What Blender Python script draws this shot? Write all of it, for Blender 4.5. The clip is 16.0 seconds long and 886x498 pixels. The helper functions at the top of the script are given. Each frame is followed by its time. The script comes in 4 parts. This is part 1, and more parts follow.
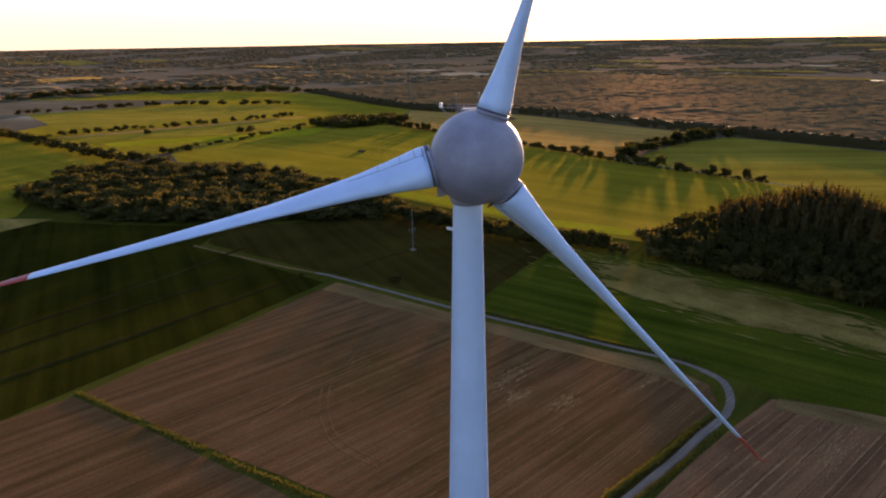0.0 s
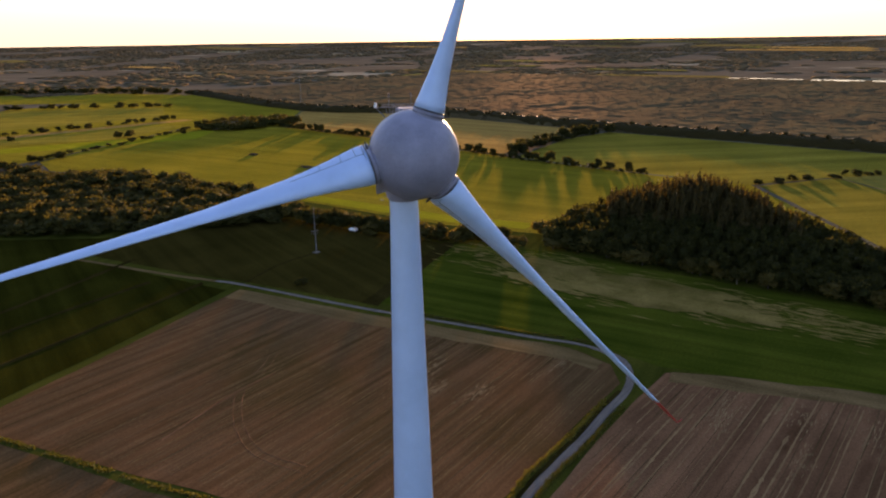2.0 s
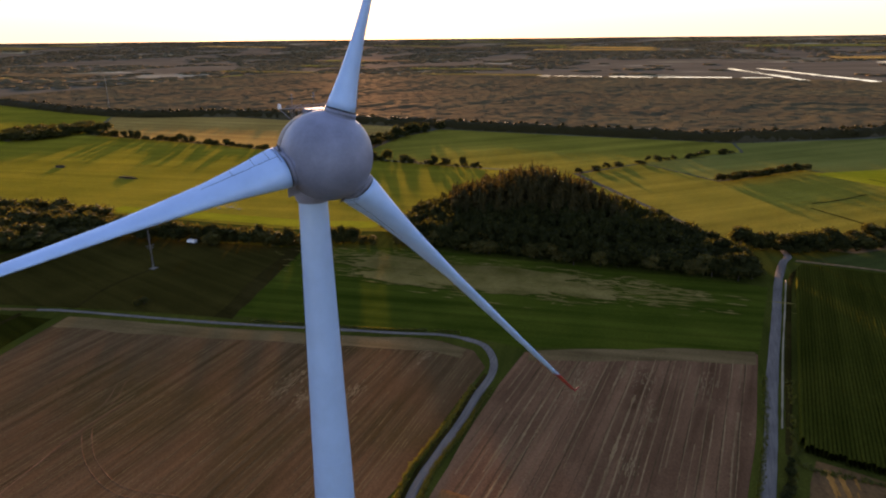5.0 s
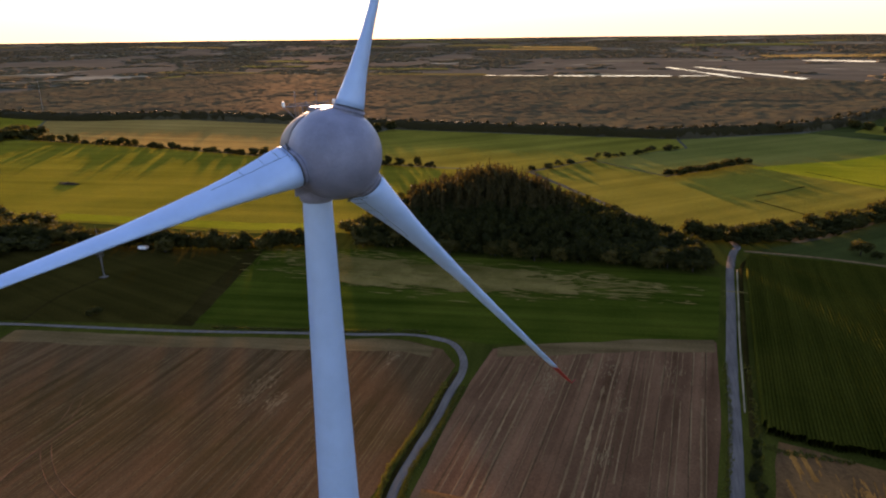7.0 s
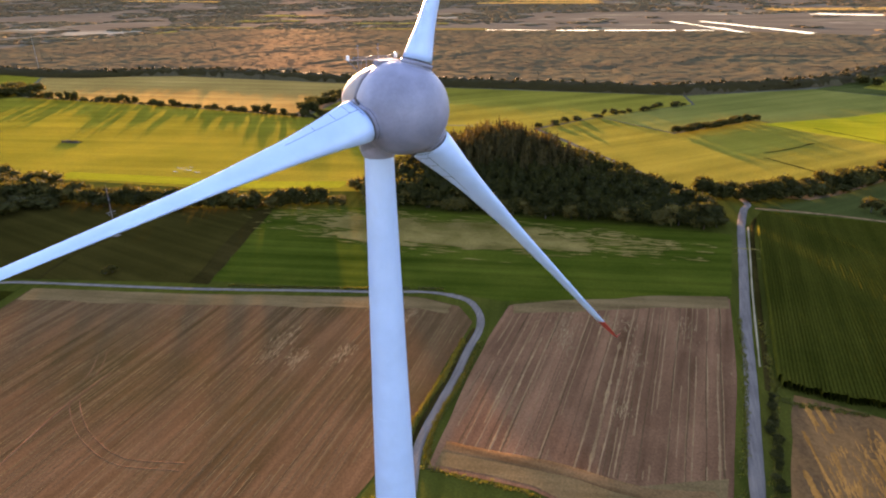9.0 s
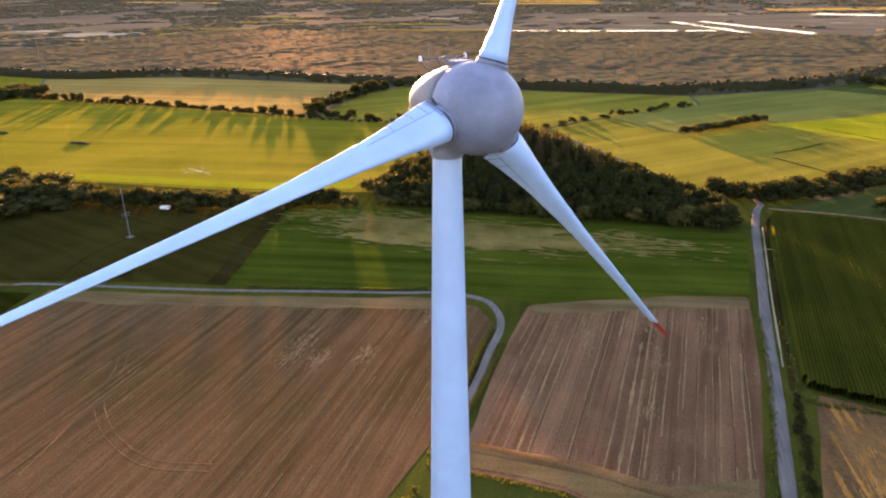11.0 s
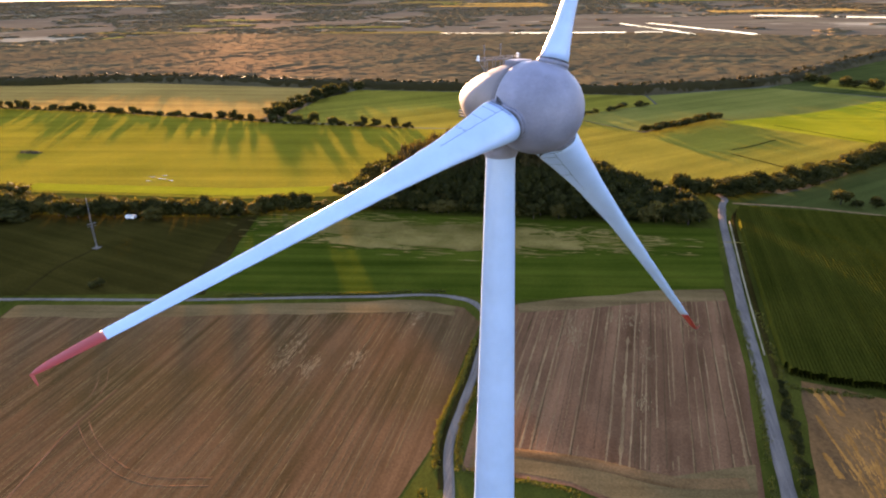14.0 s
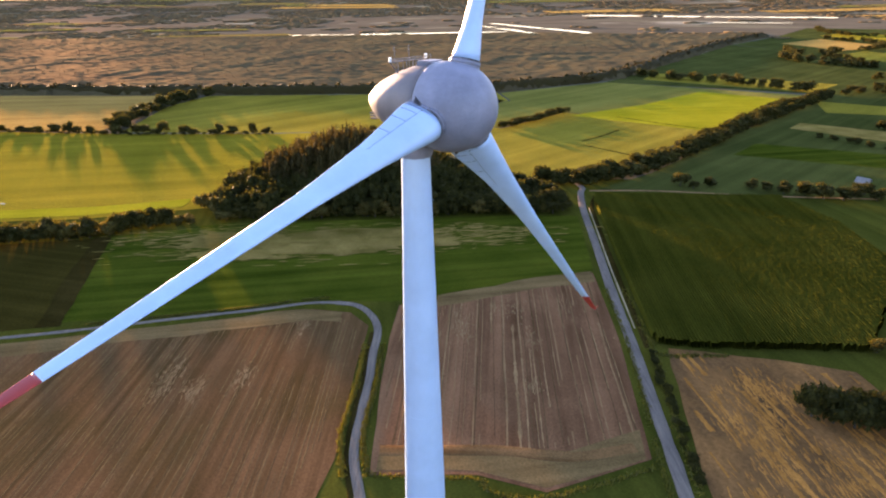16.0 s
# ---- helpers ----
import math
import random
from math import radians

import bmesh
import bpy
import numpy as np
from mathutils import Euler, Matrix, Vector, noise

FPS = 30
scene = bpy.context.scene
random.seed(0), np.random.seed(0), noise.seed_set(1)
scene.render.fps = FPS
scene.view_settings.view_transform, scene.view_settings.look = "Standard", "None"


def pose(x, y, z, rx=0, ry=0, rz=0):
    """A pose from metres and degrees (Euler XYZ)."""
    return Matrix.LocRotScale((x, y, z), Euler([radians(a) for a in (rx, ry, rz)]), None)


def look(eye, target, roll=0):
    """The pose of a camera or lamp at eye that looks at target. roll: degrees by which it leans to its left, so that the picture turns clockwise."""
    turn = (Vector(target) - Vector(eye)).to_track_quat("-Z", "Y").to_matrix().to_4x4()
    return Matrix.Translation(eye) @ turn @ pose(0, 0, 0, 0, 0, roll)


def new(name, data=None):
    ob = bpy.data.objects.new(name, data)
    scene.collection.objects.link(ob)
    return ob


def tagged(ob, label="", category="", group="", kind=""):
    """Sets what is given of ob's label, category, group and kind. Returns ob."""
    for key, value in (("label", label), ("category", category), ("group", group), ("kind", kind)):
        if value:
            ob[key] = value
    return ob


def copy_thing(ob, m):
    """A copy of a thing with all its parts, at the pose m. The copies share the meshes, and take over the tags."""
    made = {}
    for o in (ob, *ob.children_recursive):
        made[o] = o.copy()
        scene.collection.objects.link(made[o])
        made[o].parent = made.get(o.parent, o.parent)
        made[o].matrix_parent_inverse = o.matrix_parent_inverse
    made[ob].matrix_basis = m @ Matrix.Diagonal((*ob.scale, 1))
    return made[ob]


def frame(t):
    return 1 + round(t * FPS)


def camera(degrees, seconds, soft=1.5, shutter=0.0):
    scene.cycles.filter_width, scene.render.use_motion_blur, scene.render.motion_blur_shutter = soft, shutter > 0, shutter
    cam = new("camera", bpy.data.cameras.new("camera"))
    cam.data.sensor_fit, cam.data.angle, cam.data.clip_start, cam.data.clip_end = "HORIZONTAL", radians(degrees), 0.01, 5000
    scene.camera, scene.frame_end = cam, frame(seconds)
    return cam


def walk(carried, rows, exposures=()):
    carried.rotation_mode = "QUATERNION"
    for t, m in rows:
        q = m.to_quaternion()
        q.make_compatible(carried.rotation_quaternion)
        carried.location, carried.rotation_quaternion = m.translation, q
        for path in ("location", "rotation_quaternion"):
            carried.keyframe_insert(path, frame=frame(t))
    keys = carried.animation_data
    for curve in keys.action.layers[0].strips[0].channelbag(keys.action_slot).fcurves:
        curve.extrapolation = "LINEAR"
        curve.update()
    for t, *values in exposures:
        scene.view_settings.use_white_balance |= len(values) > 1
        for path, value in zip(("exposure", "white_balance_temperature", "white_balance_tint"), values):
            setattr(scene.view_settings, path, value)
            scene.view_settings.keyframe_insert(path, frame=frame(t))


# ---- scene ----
cam = camera(68.6, 16.0, 2.1)
METRES, EYE, TILT, LEAN, TURN = 34.8, 75.0, 0.0, 0.0, -42.2
ROWS = [
    (0.0, 0.0, 0.0, 0.0, -0.3, -17.83, 0.93),
    (0.5, -0.0207, -0.0165, 0.0013, -2.37, -17.87, 0.87),
    (1.0, -0.0431, -0.0297, 0.0027, -5.37, -17.92, 0.83),
    (1.5, -0.0679, -0.0408, 0.0049, -7.23, -17.94, 0.79),
    (2.0, -0.0927, -0.0475, 0.006, -9.85, -17.98, 0.75),
    (2.5, -0.1185, -0.0483, 0.0062, -13.41, -18.0, 0.71),
    (3.0, -0.1463, -0.0492, 0.0071, -15.84, -18.03, 0.68),
    (3.5, -0.1749, -0.0479, 0.0074, -17.85, -18.05, 0.64),
    (4.0, -0.2027, -0.0438, 0.0074, -20.38, -18.09, 0.63),
    (4.5, -0.2308, -0.0351, 0.007, -22.75, -18.12, 0.6),
    (5.0, -0.2588, -0.0274, 0.0082, -24.94, -18.15, 0.55),
    (7.5, -0.3944, 0.0444, 0.0021, -29.87, -18.22, 0.63),
    (8.0, -0.4231, 0.0591, 0.0028, -29.87, -18.31, 0.65),
    (8.5, -0.4558, 0.0717, 0.0022, -29.86, -21.08, 0.66),
    (9.0, -0.4869, 0.0864, 0.0006, -29.87, -21.85, 0.67),
    (11.5, -0.6395, 0.1778, 0.0015, -29.96, -21.74, 0.79),
    (12.0, -0.6705, 0.1948, 0.0007, -29.96, -21.69, 0.82),
    (12.5, -0.7019, 0.2126, -0.0002, -30.04, -21.66, 0.83),
    (13.0, -0.7317, 0.2305, -0.0005, -30.29, -21.63, 0.85),
    (13.5, -0.7598, 0.2487, 0.0005, -31.14, -21.64, 0.84),
    (14.0, -0.7854, 0.2678, -0.0006, -34.16, -21.63, 0.82),
    (14.5, -0.8098, 0.2858, -0.0, -37.7, -21.64, 0.79),
    (15.0, -0.8317, 0.3059, -0.0001, -41.07, -21.67, 0.77),
    (15.5, -0.854, 0.3245, -0.0003, -44.57, -21.68, 0.72),
    (16.0, -0.8772, 0.3432, 0.0009, -46.85, -21.69, 0.71),
]
walk(cam, [(t, pose(0, 0, EYE, TILT, LEAN, TURN) @ pose(METRES * x, METRES * y, METRES * z, 90 + pitch, roll, yaw)) for t, x, y, z, yaw, pitch, roll in ROWS],
     exposures=[(0.0, 2.39, 7750, 37), (3.6, 2.39, 7750, 37), (3.8, 2.34, 6900, 24), (4.0, 2.34, 6900, 24), (4.15, 2.39, 7750, 37), (5.0, 2.39, 7750, 37), (8.0, 2.39, 7750, 37), (8.5, 3.34, 8200, 39), (9.0, 3.65, 8200, 39), (13.0, 3.64, 8200, 39), (14.0, 3.59, 7950, 37), (16.0, 3.54, 7650, 35)])

# ---- world, sun ----
SUN_AZ, SUN_EL = 30.0, 3.3          # degrees from +x towards +y, and above the horizon
world = bpy.data.worlds.new("evening_sky")
scene.world = world
world.use_nodes = True
wn = world.node_tree.nodes
sky = wn.new("ShaderNodeTexSky")
sky.sky_type, sky.sun_disc = "NISHITA", False
sky.sun_elevation, sky.sun_rotation = radians(SUN_EL), radians(90 - SUN_AZ)
sky.air_density, sky.dust_density, sky.ozone_density = 0.85, 0.2, 2.6
veil = wn.new("ShaderNodeMix")                 # pale evening haze low over the horizon, clear sky above
veil.data_type = "RGBA"
veil.inputs[7].default_value = (1.45, 1.36, 1.16, 1)
height = wn.new("ShaderNodeSeparateXYZ")
world.node_tree.links.new(wn.new("ShaderNodeTexCoord").outputs["Generated"], height.inputs[0])
haze = wn.new("ShaderNodeMapRange")
haze.interpolation_type = "SMOOTHSTEP"
haze.inputs["From Max"].default_value = 0.16
haze.inputs["To Min"].default_value, haze.inputs["To Max"].default_value = 0.82, 0.06
world.node_tree.links.new(height.outputs["Z"], haze.inputs[0])
world.node_tree.links.new(haze.outputs[0], veil.inputs[0])
world.node_tree.links.new(sky.outputs[0], veil.inputs[6])
world.node_tree.links.new(veil.outputs[2], wn["Background"].inputs[0])
wn["Background"].inputs[1].default_value = 0.15
sun = new("sun", bpy.data.lights.new("sun", "SUN"))
sun.data.energy, sun.data.angle, sun.data.color = 3.0, radians(2.0), (1.0, 0.74, 0.44)
a, e = radians(SUN_AZ), radians(SUN_EL)
sun.matrix_world = look((math.cos(a) * math.cos(e) * 300, math.sin(a) * math.cos(e) * 300, math.sin(e) * 300 + 60), (0, 0, 60))


# ---- materials ----
def ramp(nt, fac, stops):
    r = nt.nodes.new("ShaderNodeValToRGB")
    while len(r.color_ramp.elements) < len(stops):
        r.color_ramp.elements.new(0.5)
    for el, (p, c) in zip(r.color_ramp.elements, stops):
        el.position, el.color = p, (*c, 1)
    nt.links.new(fac, r.inputs[0])
    return r.outputs[0]


def texture(nt, vec, scale, detail=4.0, rough=0.55, stretch=None, turn=0.0):
    m = nt.nodes.new("ShaderNodeMapping")
    m.vector_type = "TEXTURE"
    m.inputs["Rotation"].default_value = (0, 0, radians(turn))
    m.inputs["Scale"].default_value = stretch or (1, 1, 1)
    nt.links.new(vec, m.inputs[0])
    n = nt.nodes.new("ShaderNodeTexNoise")
    n.inputs["Scale"].default_value, n.inputs["Detail"].default_value, n.inputs["Roughness"].default_value = scale, detail, rough
    nt.links.new(m.outputs[0], n.inputs["Vector"])
    return n.outputs["Fac"]


def mixed(nt, fac, a, b, mode="MIX"):
    m = nt.nodes.new("ShaderNodeMix")
    m.data_type, m.blend_type = "RGBA", mode
    for value, slot in ((fac, m.inputs[0]), (a, m.inputs[6]), (b, m.inputs[7])):
        if isinstance(value, (int, float)):
            slot.default_value = value
        elif isinstance(value, tuple):
            slot.default_value = (*value, 1)
        else:
            nt.links.new(value, slot)
    return m.outputs[2]


def bumped(nt, bsdf, height, strength, distance):
    b = nt.nodes.new("ShaderNodeBump")
    b.inputs["Strength"].default_value, b.inputs["Distance"].default_value = strength, distance
    nt.links.new(height, b.inputs["Height"])
    nt.links.new(b.outputs[0], bsdf.inputs["Normal"])


def blank(name, rough=0.9):
    m = bpy.data.materials.new(name)
    m.use_nodes = True
    nt = m.node_tree
    b = nt.nodes["Principled BSDF"]
    b.inputs["Roughness"].default_value = rough
    return m, nt, b


def where(nt):
    return nt.nodes.new("ShaderNodeNewGeometry").outputs["Position"]


def glint(nt, b, share):
    """Warm-tinted gloss: a small share of the low light is thrown forward, in place of sun haze."""
    g = nt.nodes.new("ShaderNodeBsdfGlossy")
    g.inputs["Color"].default_value, g.inputs["Roughness"].default_value = (1.0, 0.72, 0.52, 1), 0.82
    m = nt.nodes.new("ShaderNodeMixShader")
    m.inputs[0].default_value = share
    nt.links.new(b.outputs[0], m.inputs[1])
    nt.links.new(g.outputs[0], m.inputs[2])
    nt.links.new(m.outputs[0], nt.nodes["Material Output"].inputs["Surface"])


WARM_TINT = (1.3, 1.0, 0.6)           # all ground cover: warm light put into the colour against blue skylight


def land(name, low, mid, high, turn=0.0, patch=0.03, streak=0.35, row=0.5, fine=2.0, sheen=0.0, relief=0.25, streak_size=(60, 1.6, 1), gloss=0.0):
    """Ground cover: broad patches, long streaks along the rows (turn), fine grain."""
    m, nt, b = blank(name, 0.95)
    p = where(nt)
    big = texture(nt, p, patch, 5)
    col = ramp(nt, big, ((0.3, low), (0.5, mid), (0.7, high)))
    lines = texture(nt, p, row, 3, 0.6, streak_size, turn)
    col = mixed(nt, streak, col, ramp(nt, lines, ((0.3, tuple(v * 0.45 for v in low)), (0.72, tuple(min(1, v * 1.5) for v in high)))))
    grain = texture(nt, p, fine, 6, 0.7)
    col = mixed(nt, 0.6, col, ramp(nt, grain, ((0.3, (0.45, 0.45, 0.45)), (0.7, (1.45, 1.45, 1.45)))), "MULTIPLY")
    col = mixed(nt, 1.0, col, WARM_TINT, "MULTIPLY")
    nt.links.new(col, b.inputs["Base Color"])
    if sheen:
        b.inputs["Sheen Weight"].default_value, b.inputs["Sheen Roughness"].default_value = sheen, 0.6
        nt.links.new(col, b.inputs["Sheen Tint"])
    b.inputs["Specular IOR Level"].default_value = 0.0
    if gloss:
        glint(nt, b, gloss)
    bumped(nt, b, grain, 1.0 if relief > 0.5 else 0.5, relief * 2.2 if relief > 0.5 else relief)
    return m


def leafage(name, dark, mid, light, sheen=0.3, through_leaf=0.4):
    m, nt, b = blank(name, 0.75)
    info = nt.nodes.new("ShaderNodeObjectInfo").outputs["Random"]
    isl = nt.nodes.new("ShaderNodeNewGeometry").outputs["Random Per Island"]
    mix = nt.nodes.new("ShaderNodeMath")
    mix.operation = "ADD"
    nt.links.new(info, mix.inputs[0])
    nt.links.new(isl, mix.inputs[1])
    half = nt.nodes.new("ShaderNodeMath")
    half.operation, half.inputs[1].default_value = "MULTIPLY", 0.5
    nt.links.new(mix.outputs[0], half.inputs[0])
    col = ramp(nt, half.outputs[0], ((0.1, dark), (0.5, mid), (0.95, light)))
    grain = texture(nt, where(nt), 1.6, 5, 0.7)
    col = mixed(nt, 0.7, col, ramp(nt, grain, ((0.3, (0.5, 0.4, 0.3)), (0.7, (1.9, 1.5, 0.95)))), "MULTIPLY")
    nt.links.new(col, b.inputs["Base Color"])
    b.inputs["Specular IOR Level"].default_value = 0.04
    b.inputs["Sheen Weight"].default_value, b.inputs["Sheen Roughness"].default_value = sheen, 0.5
    bumped(nt, b, grain, 0.8, 0.3)
    t = nt.nodes.new("ShaderNodeBsdfTranslucent")
    nt.links.new(mixed(nt, 1.0, col, (1.7, 1.4, 0.6), "MULTIPLY"), t.inputs["Color"])
    s = nt.nodes.new("ShaderNodeMixShader")
    s.inputs[0].default_value = through_leaf
    nt.links.new(b.outputs[0], s.inputs[1])
    nt.links.new(t.outputs[0], s.inputs[2])
    nt.links.new(s.outputs[0], nt.nodes["Material Output"].inputs["Surface"])
    return m


def paint(name, colour, rough=0.4, spots=0.12, metal=0.0, grain_scale=1.2):
    """Weathered coat: faint broad stains and fine scratches."""
    m, nt, b = blank(name, rough)
    p = nt.nodes.new("ShaderNodeTexCoord").outputs["Object"]
    big = texture(nt, p, 0.35, 6, 0.6)
    small = texture(nt, p, grain_scale * 6, 5, 0.65, (1, 1, 4))
    dim = tuple(v * (1 - 2.2 * spots) for v in colour)
    col = ramp(nt, big, ((0.3, dim), (0.65, colour)))
    col = mixed(nt, 0.5, col, ramp(nt, small, ((0.3, (1 - spots,) * 3), (0.6, (1.0, 1.0, 1.0)))), "MULTIPLY")
    nt.links.new(col, b.inputs["Base Color"])
    b.inputs["Metallic"].default_value = metal
    r = nt.nodes.new("ShaderNodeMapRange")
    r.inputs["To Min"].default_value, r.inputs["To Max"].default_value = rough - 0.08, rough + 0.12
    nt.links.new(small, r.inputs[0])
    nt.links.new(r.outputs[0], b.inputs["Roughness"])
    bumped(nt, b, small, 0.05, 0.02)
    return m


# both coats are white; blue skylight is put into their base colour
SKYLIT_WHITE = paint("skylit_white_gelcoat", (0.39, 0.59, 0.85), 0.35, 0.06)
SKYLIT_TOWER = paint("skylit_tower_paint", (0.37, 0.53, 0.73), 0.42, 0.05)
HUBGREY = paint("hub_grey", (0.25, 0.265, 0.345), 0.5, 0.2)
NACELLE = paint("nacelle_grey", (0.165, 0.15, 0.16), 0.55, 0.2)
RED = paint("signal_red", (0.42, 0.04, 0.03), 0.4, 0.1)
DARK = paint("dark_rubber", (0.035, 0.035, 0.04), 0.6, 0.1)
STEEL = paint("galvanised_steel", (0.19, 0.18, 0.18), 0.55, 0.1, 0.3)
PALE = paint("pale_plastic", (0.8, 0.8, 0.78), 0.3, 0.05)
BARK = paint("bark", (0.07, 0.05, 0.035), 0.9, 0.25)
ROOF = paint("roof_sheet", (0.22, 0.21, 0.2), 0.7, 0.2)
WALLM = paint("render_wall", (0.3, 0.27, 0.23), 0.85, 0.15)

GROUND = land("rough_grass", (0.022, 0.034, 0.01), (0.036, 0.052, 0.014), (0.06, 0.072, 0.02), 10, 0.03, 0.25, relief=0.1)
STUBBLE = land("stubble_soil", (0.0447, 0.0397, 0.0192), (0.0768, 0.0517, 0.0365), (0.1162, 0.0759, 0.0576), 0, 0.03, 0.42, 0.8, 2.5, 0, 0.03)
STUBBLE2 = land("stubble_rows", (0.064, 0.0382, 0.0305), (0.1053, 0.0601, 0.0483), (0.1734, 0.1079, 0.0882), -4, 0.09, 0.6, 0.28, 2.5, 0, 0.03, (40, 1.8, 1))
HEADROWS = land("headland_rows", (0.077, 0.0533, 0.0354), (0.1257, 0.0828, 0.0557), (0.1924, 0.1361, 0.0948), 86, 0.1, 0.35, 0.5, 2.5, 0, 0.03, (14, 1.6, 1))
ROUGH = land("rough_straw", (0.0593, 0.0489, 0.044), (0.1111, 0.0702, 0.0473), (0.2038, 0.117, 0.0638), 8, 0.07, 0.5, 0.22, 1.2, 0, 0.08, (8, 2.0, 1))
GREEN = land("short_grass", (0.013, 0.032, 0.005), (0.027, 0.051, 0.009), (0.056, 0.08, 0.016), 100, 0.035, 0.4, 0.3, 2.0, 0.05, 0.3)
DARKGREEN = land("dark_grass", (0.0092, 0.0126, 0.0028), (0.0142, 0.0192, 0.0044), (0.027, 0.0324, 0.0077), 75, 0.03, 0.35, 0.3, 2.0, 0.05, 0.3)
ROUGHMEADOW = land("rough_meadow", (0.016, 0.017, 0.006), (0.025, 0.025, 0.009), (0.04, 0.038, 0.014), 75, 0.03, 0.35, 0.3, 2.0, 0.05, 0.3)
# far darker than the sunlit meadow grass: shade is put into its colour
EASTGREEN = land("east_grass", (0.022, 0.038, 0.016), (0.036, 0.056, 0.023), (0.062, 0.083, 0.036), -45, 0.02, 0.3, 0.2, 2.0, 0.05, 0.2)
# meadow grass greyed and dimmed: shade is put into its colour
SHADEMEADOW = land("shaded_meadow", (0.075, 0.1, 0.03), (0.105, 0.13, 0.042), (0.14, 0.158, 0.056), -45, 0.02, 0.3, 0.12, 1.2, 0.1, 0.5, gloss=0.006)
TAN = land("dry_grass", (0.0688, 0.0775, 0.0208), (0.1375, 0.125, 0.0546), (0.2063, 0.1812, 0.091), 95, 0.1, 0.4, 0.25, 2.0, 0.05, 0.1, (30, 3, 1))
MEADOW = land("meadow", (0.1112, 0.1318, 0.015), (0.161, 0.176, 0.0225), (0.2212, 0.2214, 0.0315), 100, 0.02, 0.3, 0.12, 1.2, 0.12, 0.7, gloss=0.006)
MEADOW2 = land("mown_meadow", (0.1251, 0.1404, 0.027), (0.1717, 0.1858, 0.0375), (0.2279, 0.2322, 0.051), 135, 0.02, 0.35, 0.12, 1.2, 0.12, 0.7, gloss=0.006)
PALEFIELD = land("ripe_field", (0.2244, 0.1685, 0.072), (0.2904, 0.2203, 0.09), (0.3564, 0.2722, 0.12), 95, 0.015, 0.35, 0.12, 1.2, 0.12, 0.6, gloss=0.006)
LIME = land("lush_margin", (0.12, 0.164, 0.0106), (0.156, 0.1969, 0.0158), (0.198, 0.2363, 0.0229), 95, 0.03, 0.2, 0.3, 2, 0.1, 0.5, gloss=0.006)
STRAW = land("pale_straw", (0.1211, 0.0854, 0.062), (0.1658, 0.1211, 0.0901), (0.2167, 0.1632, 0.1253), 0, 0.05, 0.4, 0.6, 3.0, 0, 0.03, (8, 1.0, 1))
CHALK = land("chalky_clods", (0.135, 0.1035, 0.0782), (0.18, 0.144, 0.1104), (0.234, 0.189, 0.1472), 0, 0.05, 0.4, 0.6, 3.0, 0, 0.03, (8, 1.0, 1))
HEADLAND = land("headland", (0.0795, 0.0641, 0.0416), (0.1122, 0.0891, 0.0593), (0.1497, 0.1204, 0.0841), 100, 0.08, 0.35, 0.5, 2.5, 0, 0.03)
LODGED = land("orange_straw", (0.1875, 0.0966, 0.0361), (0.2625, 0.1365, 0.0522), (0.3625, 0.189, 0.0741), 8, 0.08, 0.4, 0.6, 2.0, 0, 0.05, (6, 1.0, 1))
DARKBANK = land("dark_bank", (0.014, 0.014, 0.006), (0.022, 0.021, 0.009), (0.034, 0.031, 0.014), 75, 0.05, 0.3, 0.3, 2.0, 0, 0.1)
CONCRETE = land("pale_concrete", (0.19, 0.19, 0.2), (0.24, 0.24, 0.25), (0.29, 0.29, 0.3), 0, 0.2, 0.3, 1.5, 6, 0, 0.02)
HEATH = land("heath_floor", (0.0176, 0.0216, 0.0135), (0.0272, 0.0306, 0.0189), (0.04, 0.0432, 0.027), 100, 0.006, 0.4, 0.03, 0.3, 0.3, 0.1, gloss=0.04)
GRAVEL = land("grey_gravel", (0.085, 0.094, 0.135), (0.115, 0.125, 0.175), (0.15, 0.16, 0.215), 0, 0.1, 0.3, 1.5, 6, 0, 0.03, (12, 0.6, 1))
FURROW = land("dark_furrow", (0.045, 0.0319, 0.024), (0.0675, 0.0479, 0.036), (0.0975, 0.0696, 0.0525), -4, 0.06, 0.4, 0.5, 2.5, 0, 0.03)
MAIZE = land("maize_leaf", (0.02, 0.03, 0.006), (0.03, 0.041, 0.009), (0.046, 0.056, 0.013), -4, 0.03, 0.3, 0.5, 1.5, 0.0, 0.05)
LEAF = leafage("broad_leaf", (0.022, 0.029, 0.012), (0.036, 0.043, 0.017), (0.06, 0.065, 0.025), 0.0)
LEAFPALE = leafage("willow_leaf", (0.055, 0.058, 0.022), (0.075, 0.076, 0.03), (0.11, 0.105, 0.042), 0.0)
NEEDLE = leafage("needles", (0.03, 0.029, 0.014), (0.043, 0.04, 0.019), (0.062, 0.056, 0.027), 0.0, 0.25)
TUFT = leafage("verge_grass", (0.05, 0.065, 0.012), (0.085, 0.1, 0.018), (0.145, 0.145, 0.03), 0.1, 0.2)
FAR = leafage("far_canopy", (0.03, 0.033, 0.016), (0.044, 0.046, 0.022), (0.064, 0.062, 0.03), 0.0)
DISTWOOD = land("distant_wood", (0.034, 0.038, 0.03), (0.048, 0.052, 0.041), (0.068, 0.069, 0.053), 100, 0.004, 0.4, 0.02, 0.1, 0.2, 0.02, gloss=0.04)
CANOPY = land("forest_canopy", (0.0114, 0.0177, 0.0119), (0.0187, 0.0258, 0.0172), (0.0291, 0.0381, 0.0244), 100, 0.009, 0.3, 0.06, 0.35, 0.4, 0.12, (120, 8, 1), gloss=0.045)

water, nt, b = blank("still_water", 0.06)
b.inputs["Base Color"].default_value = (0.02, 0.03, 0.04, 1)
